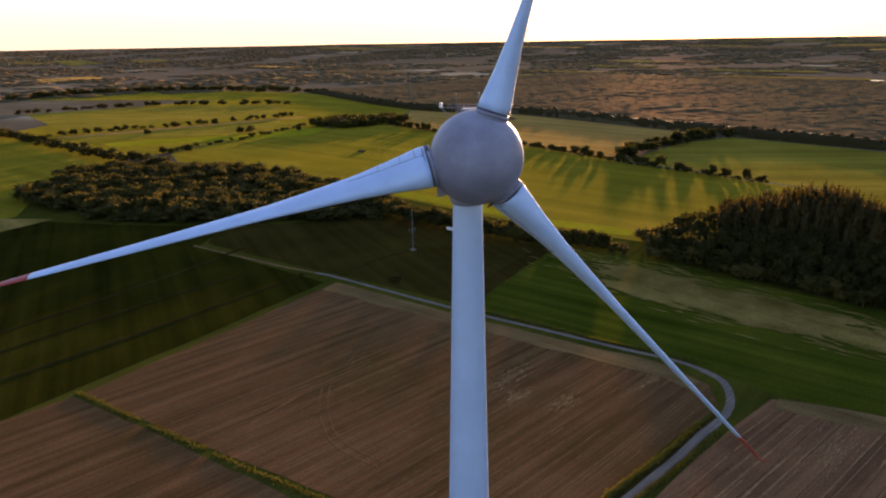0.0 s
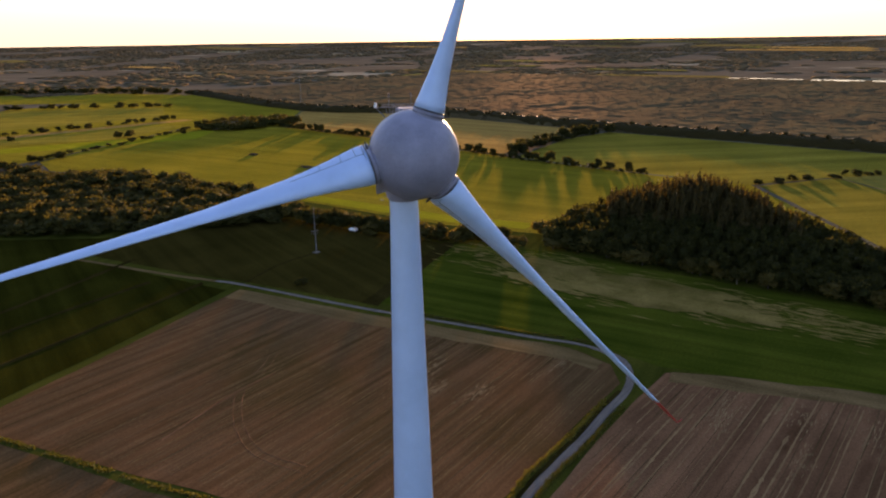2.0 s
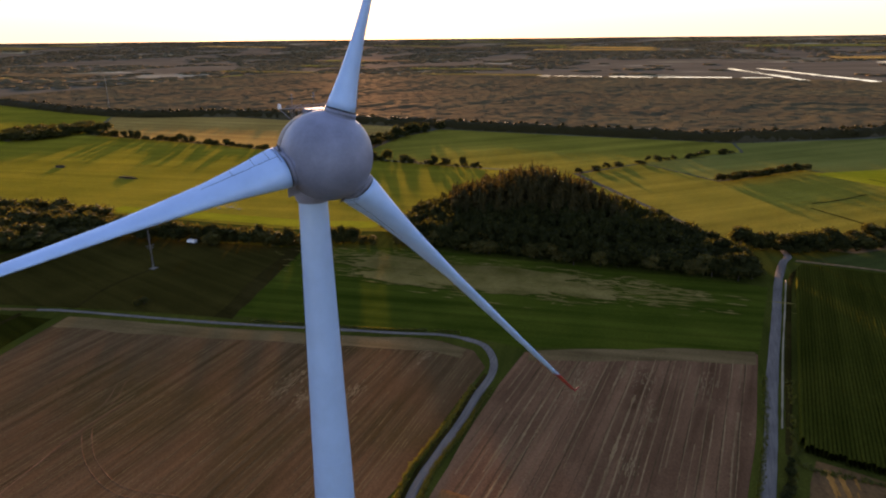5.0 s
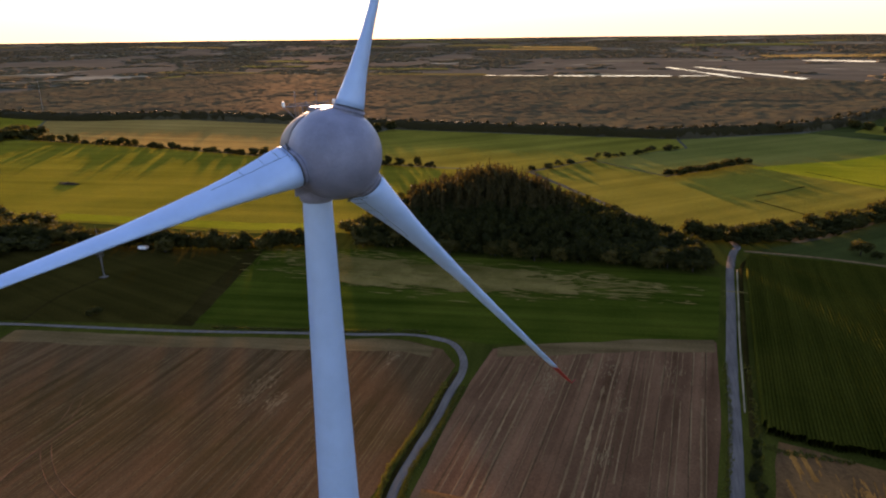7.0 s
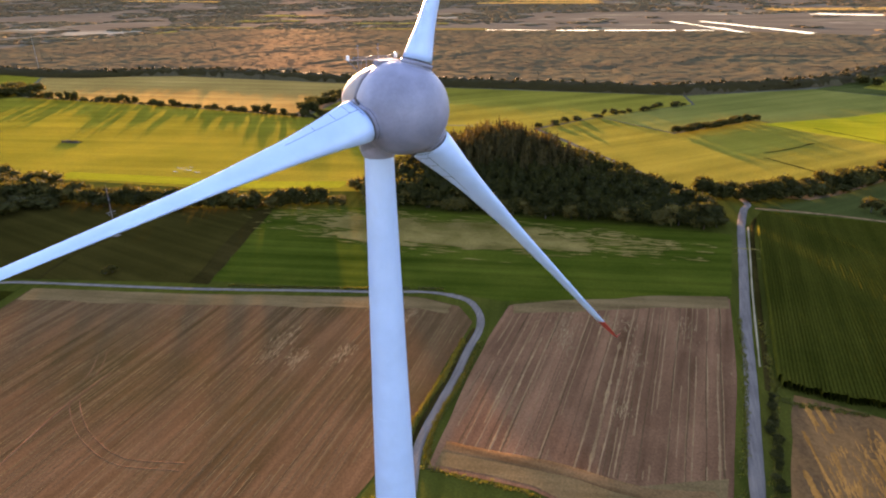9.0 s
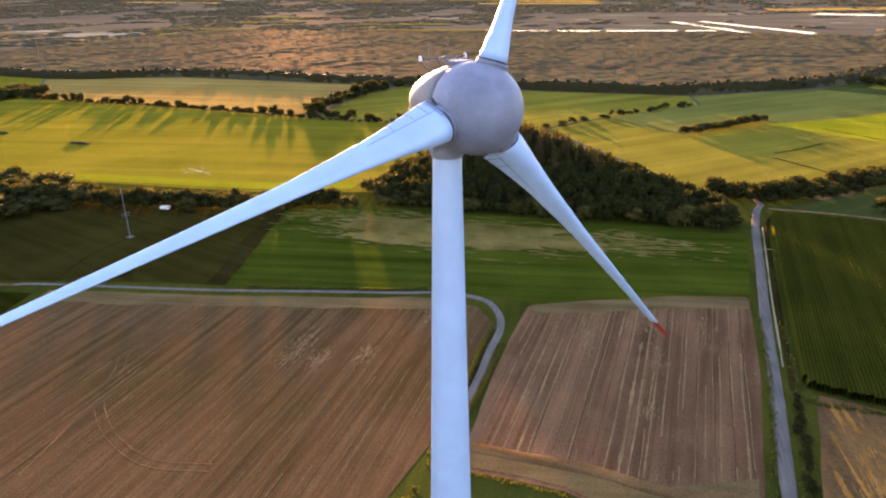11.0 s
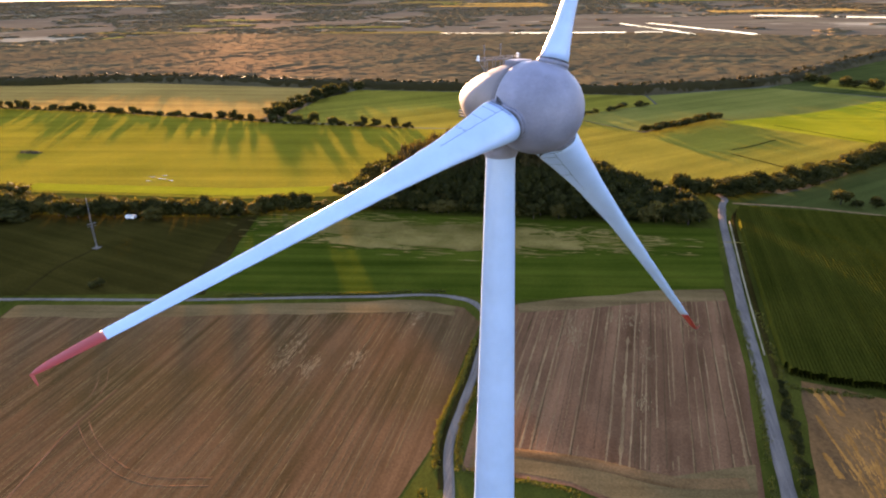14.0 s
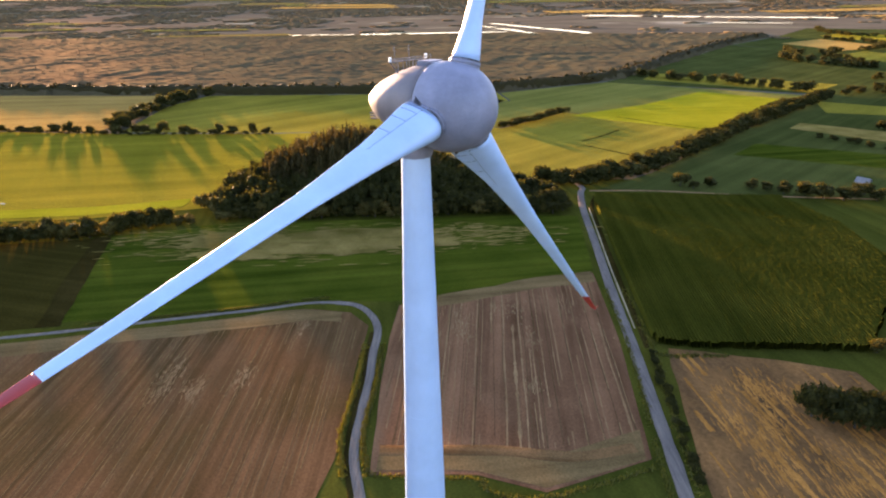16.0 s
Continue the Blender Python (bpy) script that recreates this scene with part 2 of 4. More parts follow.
bumped(nt, b, texture(nt, where(nt), 0.5, 3), 0.03, 0.02)
WATER = water

# distant country: woods, fields and hedges in a patchwork
far, nt, b = blank("distant_country", 0.95)
p = where(nt)
mp = nt.nodes.new("ShaderNodeMapping")
mp.inputs["Scale"].default_value = (0.006, 0.0035, 0.006)
mp.inputs["Rotation"].default_value = (0, 0, radians(12))
nt.links.new(p, mp.inputs[0])
vo = nt.nodes.new("ShaderNodeTexVoronoi")
vo.inputs["Scale"].default_value, vo.inputs["Randomness"].default_value = 1.0, 0.8
nt.links.new(mp.outputs[0], vo.inputs["Vector"])
sep = nt.nodes.new("ShaderNodeSeparateColor")
nt.links.new(vo.outputs["Color"], sep.inputs[0])
cells = ramp(nt, sep.outputs[0], ((0.0, (0.07, 0.072, 0.046)), (0.5, (0.085, 0.086, 0.054)), (0.62, (0.12, 0.12, 0.07)), (0.82, (0.24, 0.22, 0.15)), (1.0, (0.15, 0.16, 0.08))))
wood = texture(nt, p, 0.0022, 6, 0.6)
cells = mixed(nt, ramp(nt, wood, ((0.4, (0, 0, 0)), (0.47, (1, 1, 1)))), cells, (0.058, 0.058, 0.04))
cells = mixed(nt, 0.8, cells, ramp(nt, texture(nt, p, 0.012, 8, 0.75, (1, 3, 1), 10), ((0.32, (0.35, 0.36, 0.35)), (0.66, (1.7, 1.65, 1.6)))), "MULTIPLY")
nt.links.new(cells, b.inputs["Base Color"])
b.inputs["Specular IOR Level"].default_value = 0.0
glint(nt, b, 0.02)
b.inputs["Sheen Weight"].default_value, b.inputs["Sheen Roughness"].default_value = 0.01, 0.5
FARLAND = far


# ---- mesh helpers ----
def mesh_of(name, verts, faces, smooth=False):
    me = bpy.data.meshes.new(name)
    me.from_pydata([tuple(v) for v in verts], [], [tuple(f) for f in faces])
    me.update()
    if smooth:
        me.polygons.foreach_set("use_smooth", [True] * len(me.polygons))
    return me


def tri_mesh(name, v, f):
    """A mesh from arrays of points and triangles."""
    me = bpy.data.meshes.new(name)
    v, f = np.asarray(v, np.float32), np.asarray(f, np.int32)
    me.vertices.add(len(v))
    me.vertices.foreach_set("co", v.ravel())
    me.loops.add(f.size)
    me.loops.foreach_set("vertex_index", f.ravel())
    me.polygons.add(len(f))
    me.polygons.foreach_set("loop_start", np.arange(0, f.size, 3, dtype=np.int32))
    me.update(calc_edges=True)
    me.validate()
    return me


def part(name, data, material, parent=None, label=""):
    """Links a bmesh or mesh as one object under its thing."""
    if isinstance(data, bmesh.types.BMesh):
        me = bpy.data.meshes.new(name)
        data.to_mesh(me)
        data.free()
        data = me
    if not data.materials:
        data.materials.append(material)
    ob = new(name, data)
    ob.parent = parent
    return tagged(ob, label)


def structure(name, data, material, label, category):
    return tagged(part(name, data, material), label, category, kind="structure")


def lathe(profile, n=48, cap=True):
    """Points (radius, z) turned about z."""
    bm = bmesh.new()
    rings = [[bm.verts.new((r * math.cos(2 * math.pi * i / n), r * math.sin(2 * math.pi * i / n), z)) for i in range(n)] for r, z in profile]
    for A, B in zip(rings, rings[1:]):
        for i in range(n):
            f = bm.faces.new((A[i], A[(i + 1) % n], B[(i + 1) % n], B[i]))
            f.smooth = True
    if cap:
        bm.faces.new(rings[0][::-1])
        bm.faces.new(rings[-1])
    return bm


def box(bm, lo, hi, m=Matrix()):
    r = bmesh.ops.create_cube(bm, size=1)
    for v in r["verts"]:
        v.co = m @ Vector([lo[i] + (v.co[i] + 0.5) * (hi[i] - lo[i]) for i in range(3)])
    return r["verts"]


def rod(bm, p0, p1, r0, r1=None, n=8):
    p0, p1 = Vector(p0), Vector(p1)
    q = (p1 - p0).to_track_quat("Z", "Y").to_matrix().to_4x4()
    res = bmesh.ops.create_cone(bm, cap_ends=True, segments=n, radius1=r0, radius2=r0 if r1 is None else r1, depth=(p1 - p0).length)
    bmesh.ops.transform(bm, matrix=Matrix.Translation((p0 + p1) / 2) @ q, verts=res["verts"])


def smooth_line(pts, step=2.0):
    """Catmull-Rom through plan points, resampled evenly."""
    P = [np.array(p, float) for p in pts]
    P = [2 * P[0] - P[1]] + P + [2 * P[-1] - P[-2]]
    out = []
    for i in range(1, len(P) - 2):
        n = max(2, int(np.linalg.norm(P[i + 1] - P[i]) / step))
        for k in range(n):
            t = k / n
            out.append(0.5 * (2 * P[i] + (P[i + 1] - P[i - 1]) * t + (2 * P[i - 1] - 5 * P[i] + 4 * P[i + 1] - P[i + 2]) * t * t + (3 * P[i] - P[i - 1] - 3 * P[i + 1] + P[i + 2]) * t ** 3))
    out.append(P[-2])
    return np.array(out)


def normals(line):
    d = np.gradient(line, axis=0)
    d /= np.linalg.norm(d, axis=1)[:, None] + 1e-9
    return np.stack([-d[:, 1], d[:, 0]], 1)


def ribbon(pts, width, z, crown=0.04, wobble=0.15, shift=0.0, skirt=0.12):
    """A lane: cambered strip with ragged edges and sunk sides."""
    line = smooth_line(pts)
    nn = normals(line)
    verts, faces = [], []
    for i, (p, q) in enumerate(zip(line, nn)):
        w = width / 2 + wobble * noise.noise((p[0] * 0.2, p[1] * 0.2, 3))
        for k, dz in ((-1.15, -skirt), (-1, 0), (-0.4, crown * 0.7), (0, crown), (0.4, crown * 0.7), (1, 0), (1.15, -skirt)):
            s = p + q * (shift + w * k)
            verts.append((s[0], s[1], z + dz))
        if i:
            for k in range(6):
                o = (i - 1) * 7 + k
                faces.append((o, o + 1, o + 8, o + 7))
    return mesh_of("lane", verts, faces, True)


def inside(x, y, poly):
    c = np.zeros(np.shape(x), bool)
    for (x0, y0), (x1, y1) in zip(poly, poly[1:] + poly[:1]):
        c ^= ((y0 > y) != (y1 > y)) & (x < (x1 - x0) * (y - y0) / (y1 - y0 + 1e-12) + x0)
    return c


def sheet(poly, z, wander=0.5):
    """A field: flat, with slightly wandering edges."""
    pts = []
    for (x0, y0), (x1, y1) in zip(poly, poly[1:] + poly[:1]):
        n = max(1, int(math.hypot(x1 - x0, y1 - y0) / 6))
        for k in range(n):
            x, y = x0 + (x1 - x0) * k / n, y0 + (y1 - y0) * k / n
            w = wander if k else 0
            pts.append((x + w * noise.noise((x * 0.1, y * 0.1, 1)), y + w * noise.noise((x * 0.1, y * 0.1, 7)), z))
    bm = bmesh.new()
    f = bm.faces.new([bm.verts.new(p) for p in pts])
    bm.normal_update()
    if f.normal.z < 0:
        f.normal_flip()
        bm.normal_update()
    bmesh.ops.triangulate(bm, faces=[f])
    bm.normal_update()
    for f in bm.faces:
        if f.normal.z < 0:
            f.normal_flip()
    return bm


# ---- ground ----
def rise(r):
    return 0.0 if r < 2300 else 57.0 * ((r - 2300) / 2500.0) ** 1.15


verts, faces = [], []
radii = [0, 200, 500, 800, 1100, 1500, 1900, 2300, 2500, 2700, 2900, 3150, 3400, 3650, 3900, 4200, 4500, 4800]
N = 96
for r in radii:
    for i in range(N):
        t = 2 * math.pi * i / N
        z = rise(r) + (3.0 * noise.noise((math.cos(t) * 9, math.sin(t) * 9, r * 0.002)) * min(1, max(0, (r - 3500) / 1000)))
        verts.append((r * math.cos(t), r * math.sin(t), z))
for k in range(len(radii) - 1):
    for i in range(N):
        o, j = k * N, (i + 1) % N
        if k == 0:
            faces.append((0, N + i, N + j))
        else:
            faces.append((o + i, o + N + i, o + N + j, o + j))
me = mesh_of("ground", verts, faces, True)
structure("ground", me, FARLAND, "wide flat country of woods and patchwork fields reaching the horizon", "ground")


def field(name, poly, z, mat, label, wander=0.5):
    return structure(name, sheet(poly, z, wander), mat, label, "field")


field("near_grassland", [(-160, -160), (240, -260), (255, 0), (225, 140), (200, 265), (90, 480), (-160, 480)], 0.02, GROUND, "rough green grassland between the fields")
field("stubble_field", [(107, 171), (66, 161), (27, 152), (36, 121), (47, 87), (60, 53), (76, 50.5), (108, 51), (124, 50.5), (131, 56), (133, 66), (129, 80), (124, 100), (116, 130)], 0.07, STUBBLE, "brown harvested stubble field with long straight rows")
field("stubble_field_narrow", [(25, 152), (-40, 150), (-60, 60), (20, 50), (44, 84), (34, 121)], 0.07, STUBBLE, "brown harvested strip of stubble")
field("striped_stubble_field", [(135, 44), (141, 32), (151, 8), (155, -9.5), (117, -8), (76, -4), (68, 15), (72, 26), (72, 44), (100, 45), (118, 45)], 0.07, STUBBLE2, "brown stubble field with pale straw rows")
field("rough_straw_field", [(113, -18), (108, -40), (103, -54), (90, -56), (55, -60), (40, -12), (67, -11), (90, -14)], 0.07, ROUGH, "rough straw-covered field with lodged patches")
field("grass_strip", [(138, 70), (138, 58), (137, 46), (157, -10), (205, -14), (206, 8), (203, 50), (200, 108), (186, 145), (126, 127), (133, 85)], 0.06, GREEN, "dark green grass field below the copse")
for cx, cy, rx, ry, z in ((182, 100, 8, 20, 0.10), (176, 70, 7, 22, 0.13), (186, 60, 7, 26, 0.16), (170, 96, 5, 14, 0.19), (180, 40, 5, 12, 0.22)):
    ring = []
    for k in range(30):
        t = 2 * math.pi * k / 30
        w = 1 + 0.45 * noise.noise((math.cos(t) * 1.6 + cx, math.sin(t) * 1.6 + cy, 2)) + 0.25 * noise.noise((math.cos(t) * 5 + cx, math.sin(t) * 5, 4))
        ring.append((cx + rx * w * math.cos(t), cy + ry * w * math.sin(t)))
    field("dry_patch", ring, z, TAN, "dry tan patch in the grass", 1.5)
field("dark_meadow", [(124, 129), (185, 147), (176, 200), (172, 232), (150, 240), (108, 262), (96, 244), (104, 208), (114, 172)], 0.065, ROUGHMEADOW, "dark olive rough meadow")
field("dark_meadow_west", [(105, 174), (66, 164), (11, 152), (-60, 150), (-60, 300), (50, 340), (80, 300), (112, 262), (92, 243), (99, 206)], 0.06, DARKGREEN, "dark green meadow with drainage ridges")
field("big_meadow", [(197, 260), (190, 330), (160, 440), (170, 480), (330, 560), (378, 486), (371, 340), (358, 229), (354, 133), (358, 80), (250, 0), (215, 130), (205, 165)], 0.08, MEADOW, "bright green sunlit hay meadow")
# bright margin: the meadow edge's sunlight is put into this strip's colour
field("lush_margin", [(199, 262), (209, 165), (219, 133), (229, 133), (219, 168), (209, 262)], 0.12, LIME, "yellow-green margin along the hedge, sunlight put into its colour")
field("ripe_field", [(381, 486), (374, 340), (364, 240), (452, 244), (506, 236), (520, 450), (480, 578), (440, 540)], 0.08, PALEFIELD, "pale ripe field before the forest")
field("long_meadow", [(362, 226), (452, 236), (504, 224), (503, 100), (504, -4), (465, -9), (402, 49), (358, 80), (357, 133)], 0.08, MEADOW2, "sunlit mown meadow before the forest")
field("near_meadow_east", [(252, -2), (358, 76), (402, 47), (363, 3), (415, -43), (347, -116), (301, -66), (262, -36)], 0.09, MEADOW2, "yellow-green mown meadow beside the tree belt")
field("meadow_east", [(404, 47), (465, -11), (504, -6), (560, -100), (473, -235), (349, -118), (417, -43), (366, 4)], 0.09, SHADEMEADOW, "green meadow with shade put into its colour")
field("west_meadow", [(170, 484), (330, 562), (378, 488), (440, 545), (480, 580), (545, 900), (300, 900), (100, 705), (100, 480)], 0.07, MEADOW, "green meadows divided by hedges")
field("far_west_meadow", [(-300, 330), (50, 350), (90, 450), (140, 455), (100, 700), (-300, 640)], 0.08, MEADOW, "green meadow beside a wood")
field("east_meadow", [(238, -28), (262, -56), (354, -134), (473, -247), (560, -330), (420, -500), (200, -300), (226, -96)], 0.07, EASTGREEN, "green meadows east of the tree belt, shade put into their colour")
field("forest_floor", [(506, -4), (507, 110), (508, 235), (522, 450), (482, 580), (560, 905), (1250, 900), (1300, -100), (1085, -480), (934, -345), (584, -115)], 0.05, HEATH, "dark heath and forest floor")

for poly, z, mat, label in (
        ([(132, 648), (362, 622), (363, 606), (140, 628)], 0.13, PALEFIELD, "pale mown strip between hedges"),
        ([(142, 605), (254, 540), (330, 575), (300, 600), (150, 618)], 0.12, MEADOW2, "pale green mown strip"),
        ([(150, 545), (290, 485), (340, 525), (250, 536), (150, 575)], 0.11, LIME, "lush green strip of meadow"),
        ([(160, 900), (300, 885), (420, 760), (360, 660), (150, 700)], 0.12, MEADOW2, "mown meadow among hedges"),
        ([(200, 1150), (400, 890), (545, 905), (480, 1080), (340, 1190)], 0.12, MEADOW, "far green meadow"),
        ([(700, 1330), (1000, 1400), (1010, 1440), (710, 1375)], 0.3, PALEFIELD, "far orange stubble field"),
        ([(-80, 300), (40, 325), (62, 332), (43, 352), (-80, 340)], 0.11, TAN, "bare brown field by the wood"),
        ([(356, -160), (319, -193), (343, -208), (372, -174)], 0.12, TAN, "pale dry strip among green fields"),
        ([(450, -222), (423, -257), (393, -238), (404, -206)], 0.12, MEADOW2, "sunlit strip beyond the belt"),
        ([(294, -104), (266, -161), (291, -177), (318, -125)], 0.11, GREEN, "dark green strip beyond the belt"),
        ([(620, -160), (532, -283), (488, -240), (575, -136)], 0.12, MEADOW2, "pale green field before the forest"),
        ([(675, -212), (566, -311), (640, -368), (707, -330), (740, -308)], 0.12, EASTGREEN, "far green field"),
        ([(403, -44), (349, -114), (392, -152), (454, -212), (500, -160), (441, -100)], 0.13, LIME, "bright lush meadow"),
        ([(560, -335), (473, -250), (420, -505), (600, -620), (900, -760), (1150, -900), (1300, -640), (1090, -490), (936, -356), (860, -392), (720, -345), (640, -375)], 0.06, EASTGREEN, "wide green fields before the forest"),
        ([(600, -420), (520, -440), (560, -520), (660, -500)], 0.16, TAN, "pale stubble in the far east"),
        ([(760, -400), (660, -430), (700, -500), (820, -470)], 0.16, MEADOW2, "sunlit far meadow"),
        ([(950, -430), (830, -450), (880, -540), (1020, -520)], 0.16, PALEFIELD, "pale far field"),
        ([(1100, -560), (960, -570), (1000, -680), (1160, -650)], 0.16, MEADOW, "far green field"),
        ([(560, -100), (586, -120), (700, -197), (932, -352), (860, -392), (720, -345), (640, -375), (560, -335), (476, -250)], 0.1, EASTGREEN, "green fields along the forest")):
    field("field", poly, z, mat, label)

field("headland", [(133, 68), (129, 82), (124, 101), (116.5, 131), (108, 171), (101, 169), (110, 130), (118, 100), (123, 80), (127, 66), (126, 58), (131, 58)], 0.1, HEADLAND, "pale trampled headland beside the lane", 1.2)
field("headland", [(136, 43), (142, 31), (152, 7), (156, -9), (149, -9), (145, 7), (136, 28), (131, 42)], 0.1, HEADLAND, "pale trampled headland of the stubble field", 1.2)
field("headland", [(76, -3), (69, 15), (73, 26), (73, 43), (79, 43), (79, 24), (76, 14), (84, -4)], 0.1, HEADLAND, "pale trampled headland of the stubble field", 1.2)
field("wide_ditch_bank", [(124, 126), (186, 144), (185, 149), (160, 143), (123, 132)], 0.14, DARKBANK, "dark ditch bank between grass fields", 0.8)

# far fields, pale among the woods
pick = random.Random(11)
for k in range(70):
    t, r = radians(pick.uniform(-62, 98)), pick.uniform(1250, 4300)
    if 1180 < r < 2200 and radians(-30) < t < radians(18):
        continue
    w, d, sk = pick.uniform(50, 190) * (0.6 + r / 3000), pick.uniform(40, 110) * (0.5 + r / 2200), pick.uniform(-0.4, 0.4)
    cx, cy = r * math.cos(t), r * math.sin(t)
    quad = []
    for u2, v2 in ((-1, -1), (1, -0.8), (1, 1), (-0.9, 0.9)):
        px = cx + u2 * d * 0.5 + sk * v2 * w * 0.3
        py = cy + v2 * w + sk * u2 * d * 0.2
        quad.append((px, py, rise(math.hypot(px, py)) + 2.0))
    structure("far_field", mesh_of("far_field", quad, [(0, 1, 2, 3)]), pick.choice((SHADEMEADOW, PALEFIELD, TAN, CANOPY)), "pale far field among dark woods", "field")

# lanes
for shift in (-0.9, 0.9):
    structure("wheel_track", ribbon([(86, 126), (80, 122), (72, 119), (66, 113), (61, 105), (58, 95), (60, 84)], 0.1, 0.085, 0.01, 0.1, shift, 0.02), STUBBLE2, "pale curved wheel track across the stubble", "track")
structure("wheel_track", ribbon([(49, 114), (67, 117.5), (80, 118)], 0.4, 0.085, 0.01, 0.1, 0, 0.02), STUBBLE2, "pale wheel track across the stubble", "track")
structure("footpath", ribbon([(113, 175), (130, 180), (147, 180)], 1.0, 0.12), DARKBANK, "faint path to the mast", "path")
for line_pts in ([(17, 190), (55, 197), (94, 201)], [(19, 204), (60, 214), (103, 228)], [(12, 172), (60, 178), (104, 186)]):
    structure("drainage_ridge", ribbon(line_pts, 1.8, 0.14, 0.3, 0.5), DARKBANK, "low grassy drainage ridge in the meadow", "ridge")
LANE = [(40, 36), (55, 42), (67, 45), (78, 47.5), (91, 47.6), (102, 47.6), (111, 48.0), (121, 48.0), (128.5, 50), (134.8, 54.6), (136.6, 60.5), (136.3, 68), (133, 79), (128.5, 97), (120, 130), (111, 174), (108, 184)]
ROAD = [(20, -2), (67, -6.9), (88, -8.5), (117, -10.6), (144, -12.2), (180, -15.0), (212, -17.3), (233, -20), (240, -22), (250, -20)]
structure("farm_lane", ribbon(LANE[:11], 1.6, 0.16), GRAVEL, "narrow grey gravel farm lane with a sharp bend", "lane")
structure("dirt_lane", ribbon(LANE[9:], 1.15, 0.152), GRAVEL, "thin pale dirt lane along the stubble", "lane")
structure("grass_track", ribbon([(108, 184), (101, 206), (91, 245)], 1.4, 0.13), HEADLAND, "worn grassy track between dark meadows", "track")
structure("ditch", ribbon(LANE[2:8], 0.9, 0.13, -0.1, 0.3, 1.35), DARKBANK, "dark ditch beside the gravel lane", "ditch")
structure("farm_road", ribbon(ROAD, 2.15, 0.17), GRAVEL, "straight pale grey farm road", "road")
structure("field_track", ribbon([(236, -24), (235, -50), (227, -92), (222, -130)], 1.3, 0.15), STRAW, "faint pale dirt track along the maize", "track")
structure("drain", ribbon([(122, -12.9), (128, -13.3), (160, -15.4), (189, -17.7), (214, -19.6)], 0.36, 0.16), CONCRETE, "narrow pale concrete drain beside the road", "drain")
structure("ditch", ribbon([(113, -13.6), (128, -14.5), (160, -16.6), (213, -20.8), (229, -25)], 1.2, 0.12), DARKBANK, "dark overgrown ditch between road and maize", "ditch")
for line_pts in ([(327.3, -37.7), (339.7, -50.7), (356.2, -63.8)], [(317.9, -36.6), (303.5, -48.7), (287.9, -61.1)], [(396.8, -71.5), (371.5, -95.6), (350.5, -119.1)]):
    structure("field_drain", ribbon(line_pts, 1.1, 0.16, 0.1, 0.4), DARKBANK, "narrow dark drain across the hay meadow", "drain")
structure("headland", ribbon([(79, -2), (76.5, 10), (78, 22), (78, 36), (78, 43)], 3.2, 0.09), HEADROWS, "pale turned headland at the end of the rows", "headland")


def strip(p0, p1, w):
    line = smooth_line([p0, ((p0[0] + p1[0]) / 2 + 4, (p0[1] + p1[1]) / 2), p1], 12)
    nn = normals(line)
    v = [(*(p + q * w * k * (0.6 + 0.7 * abs(noise.noise((p[0] * 0.02, p[1] * 0.02, k))))), 0.4) for p, q in zip(line, nn) for k in (-0.5, 0.5)]
    return mesh_of("pond", v, [(2 * i, 2 * i + 1, 2 * i + 3, 2 * i + 2) for i in range(len(line) - 1)])


for p0, p1, w in (((1262, 345), (1266, 220), 16), ((1262, 205), (1270, 130), 34), ((1275, 120), (1290, -5), 30), ((1290, -20), (1300, -70), 20), ((1235, 110), (1240, 20), 14),
                  ((1624, 2), (1213, -125), 16), ((1640, -60), (1400, -150), 20), ((1390, -155), (1212, -223), 22), ((1560, -10), (1330, -100), 9), ((1180, -255), (1120, -310), 12),
                  ((2070, -365), (1880, -640), 80), ((1870, -650), (1716, -925), 60), ((1560, -560), (1480, -700), 20)):
    structure("pond", strip(p0, p1, w), WATER, "bright still pond mirroring the evening sky", "pond")


# ---- wind turbine ----
HUB = Vector((29.99, 29.66, 67.67))
AXIS_AZ, AXIS_UP, PHASE = radians(232.85), radians(0.7), 17.5
axis = Vector((math.cos(AXIS_AZ) * math.cos(AXIS_UP), math.sin(AXIS_AZ) * math.cos(AXIS_UP), math.sin(AXIS_UP)))
side = Vector((-math.sin(AXIS_AZ), math.cos(AXIS_AZ), 0))
upward = axis.cross(side)
ROTOR = Matrix.Translation(HUB) @ Matrix((side, upward, axis)).transposed().to_4x4()   # x right, y up, z towards the wind
TX, TY = 31.68, 32.24
turbine = tagged(new("wind_turbine"), "tall white wind turbine with grey round hub and red blade tips", "wind turbine")
turbine.location = (TX, TY, 0)


def under(ob):
    """Keeps a world pose under the turbine."""
    ob.parent = turbine
    ob.matrix_parent_inverse = Matrix.Translation((-TX, -TY, 0))
    return ob


def tower_radius(z):
    return 0.5 * (2.1 + 0.0475 * max(0, 63.6 - z))


prof = [(2.9, 0), (2.9, 0.2), (tower_radius(0.2), 0.2)]
for z in np.arange(2, 64.6, 2.0):
    prof.append((tower_radius(z), z))
prof.append((tower_radius(64.6), 64.8))
tower = under(part("tower", lathe(prof, 64), SKYLIT_TOWER))
tower.matrix_basis = Matrix.Translation((TX, TY, 0))
for z in (20.0, 42.0):
    o = under(part("tower_flange", lathe([(tower_radius(z) + 0.002, z - 0.06), (tower_radius(z) + 0.015, z - 0.05), (tower_radius(z) + 0.015, z + 0.05), (tower_radius(z) + 0.002, z + 0.06)], 64, False), SKYLIT_TOWER))
    o.matrix_basis = Matrix.Translation((TX, TY, 0))

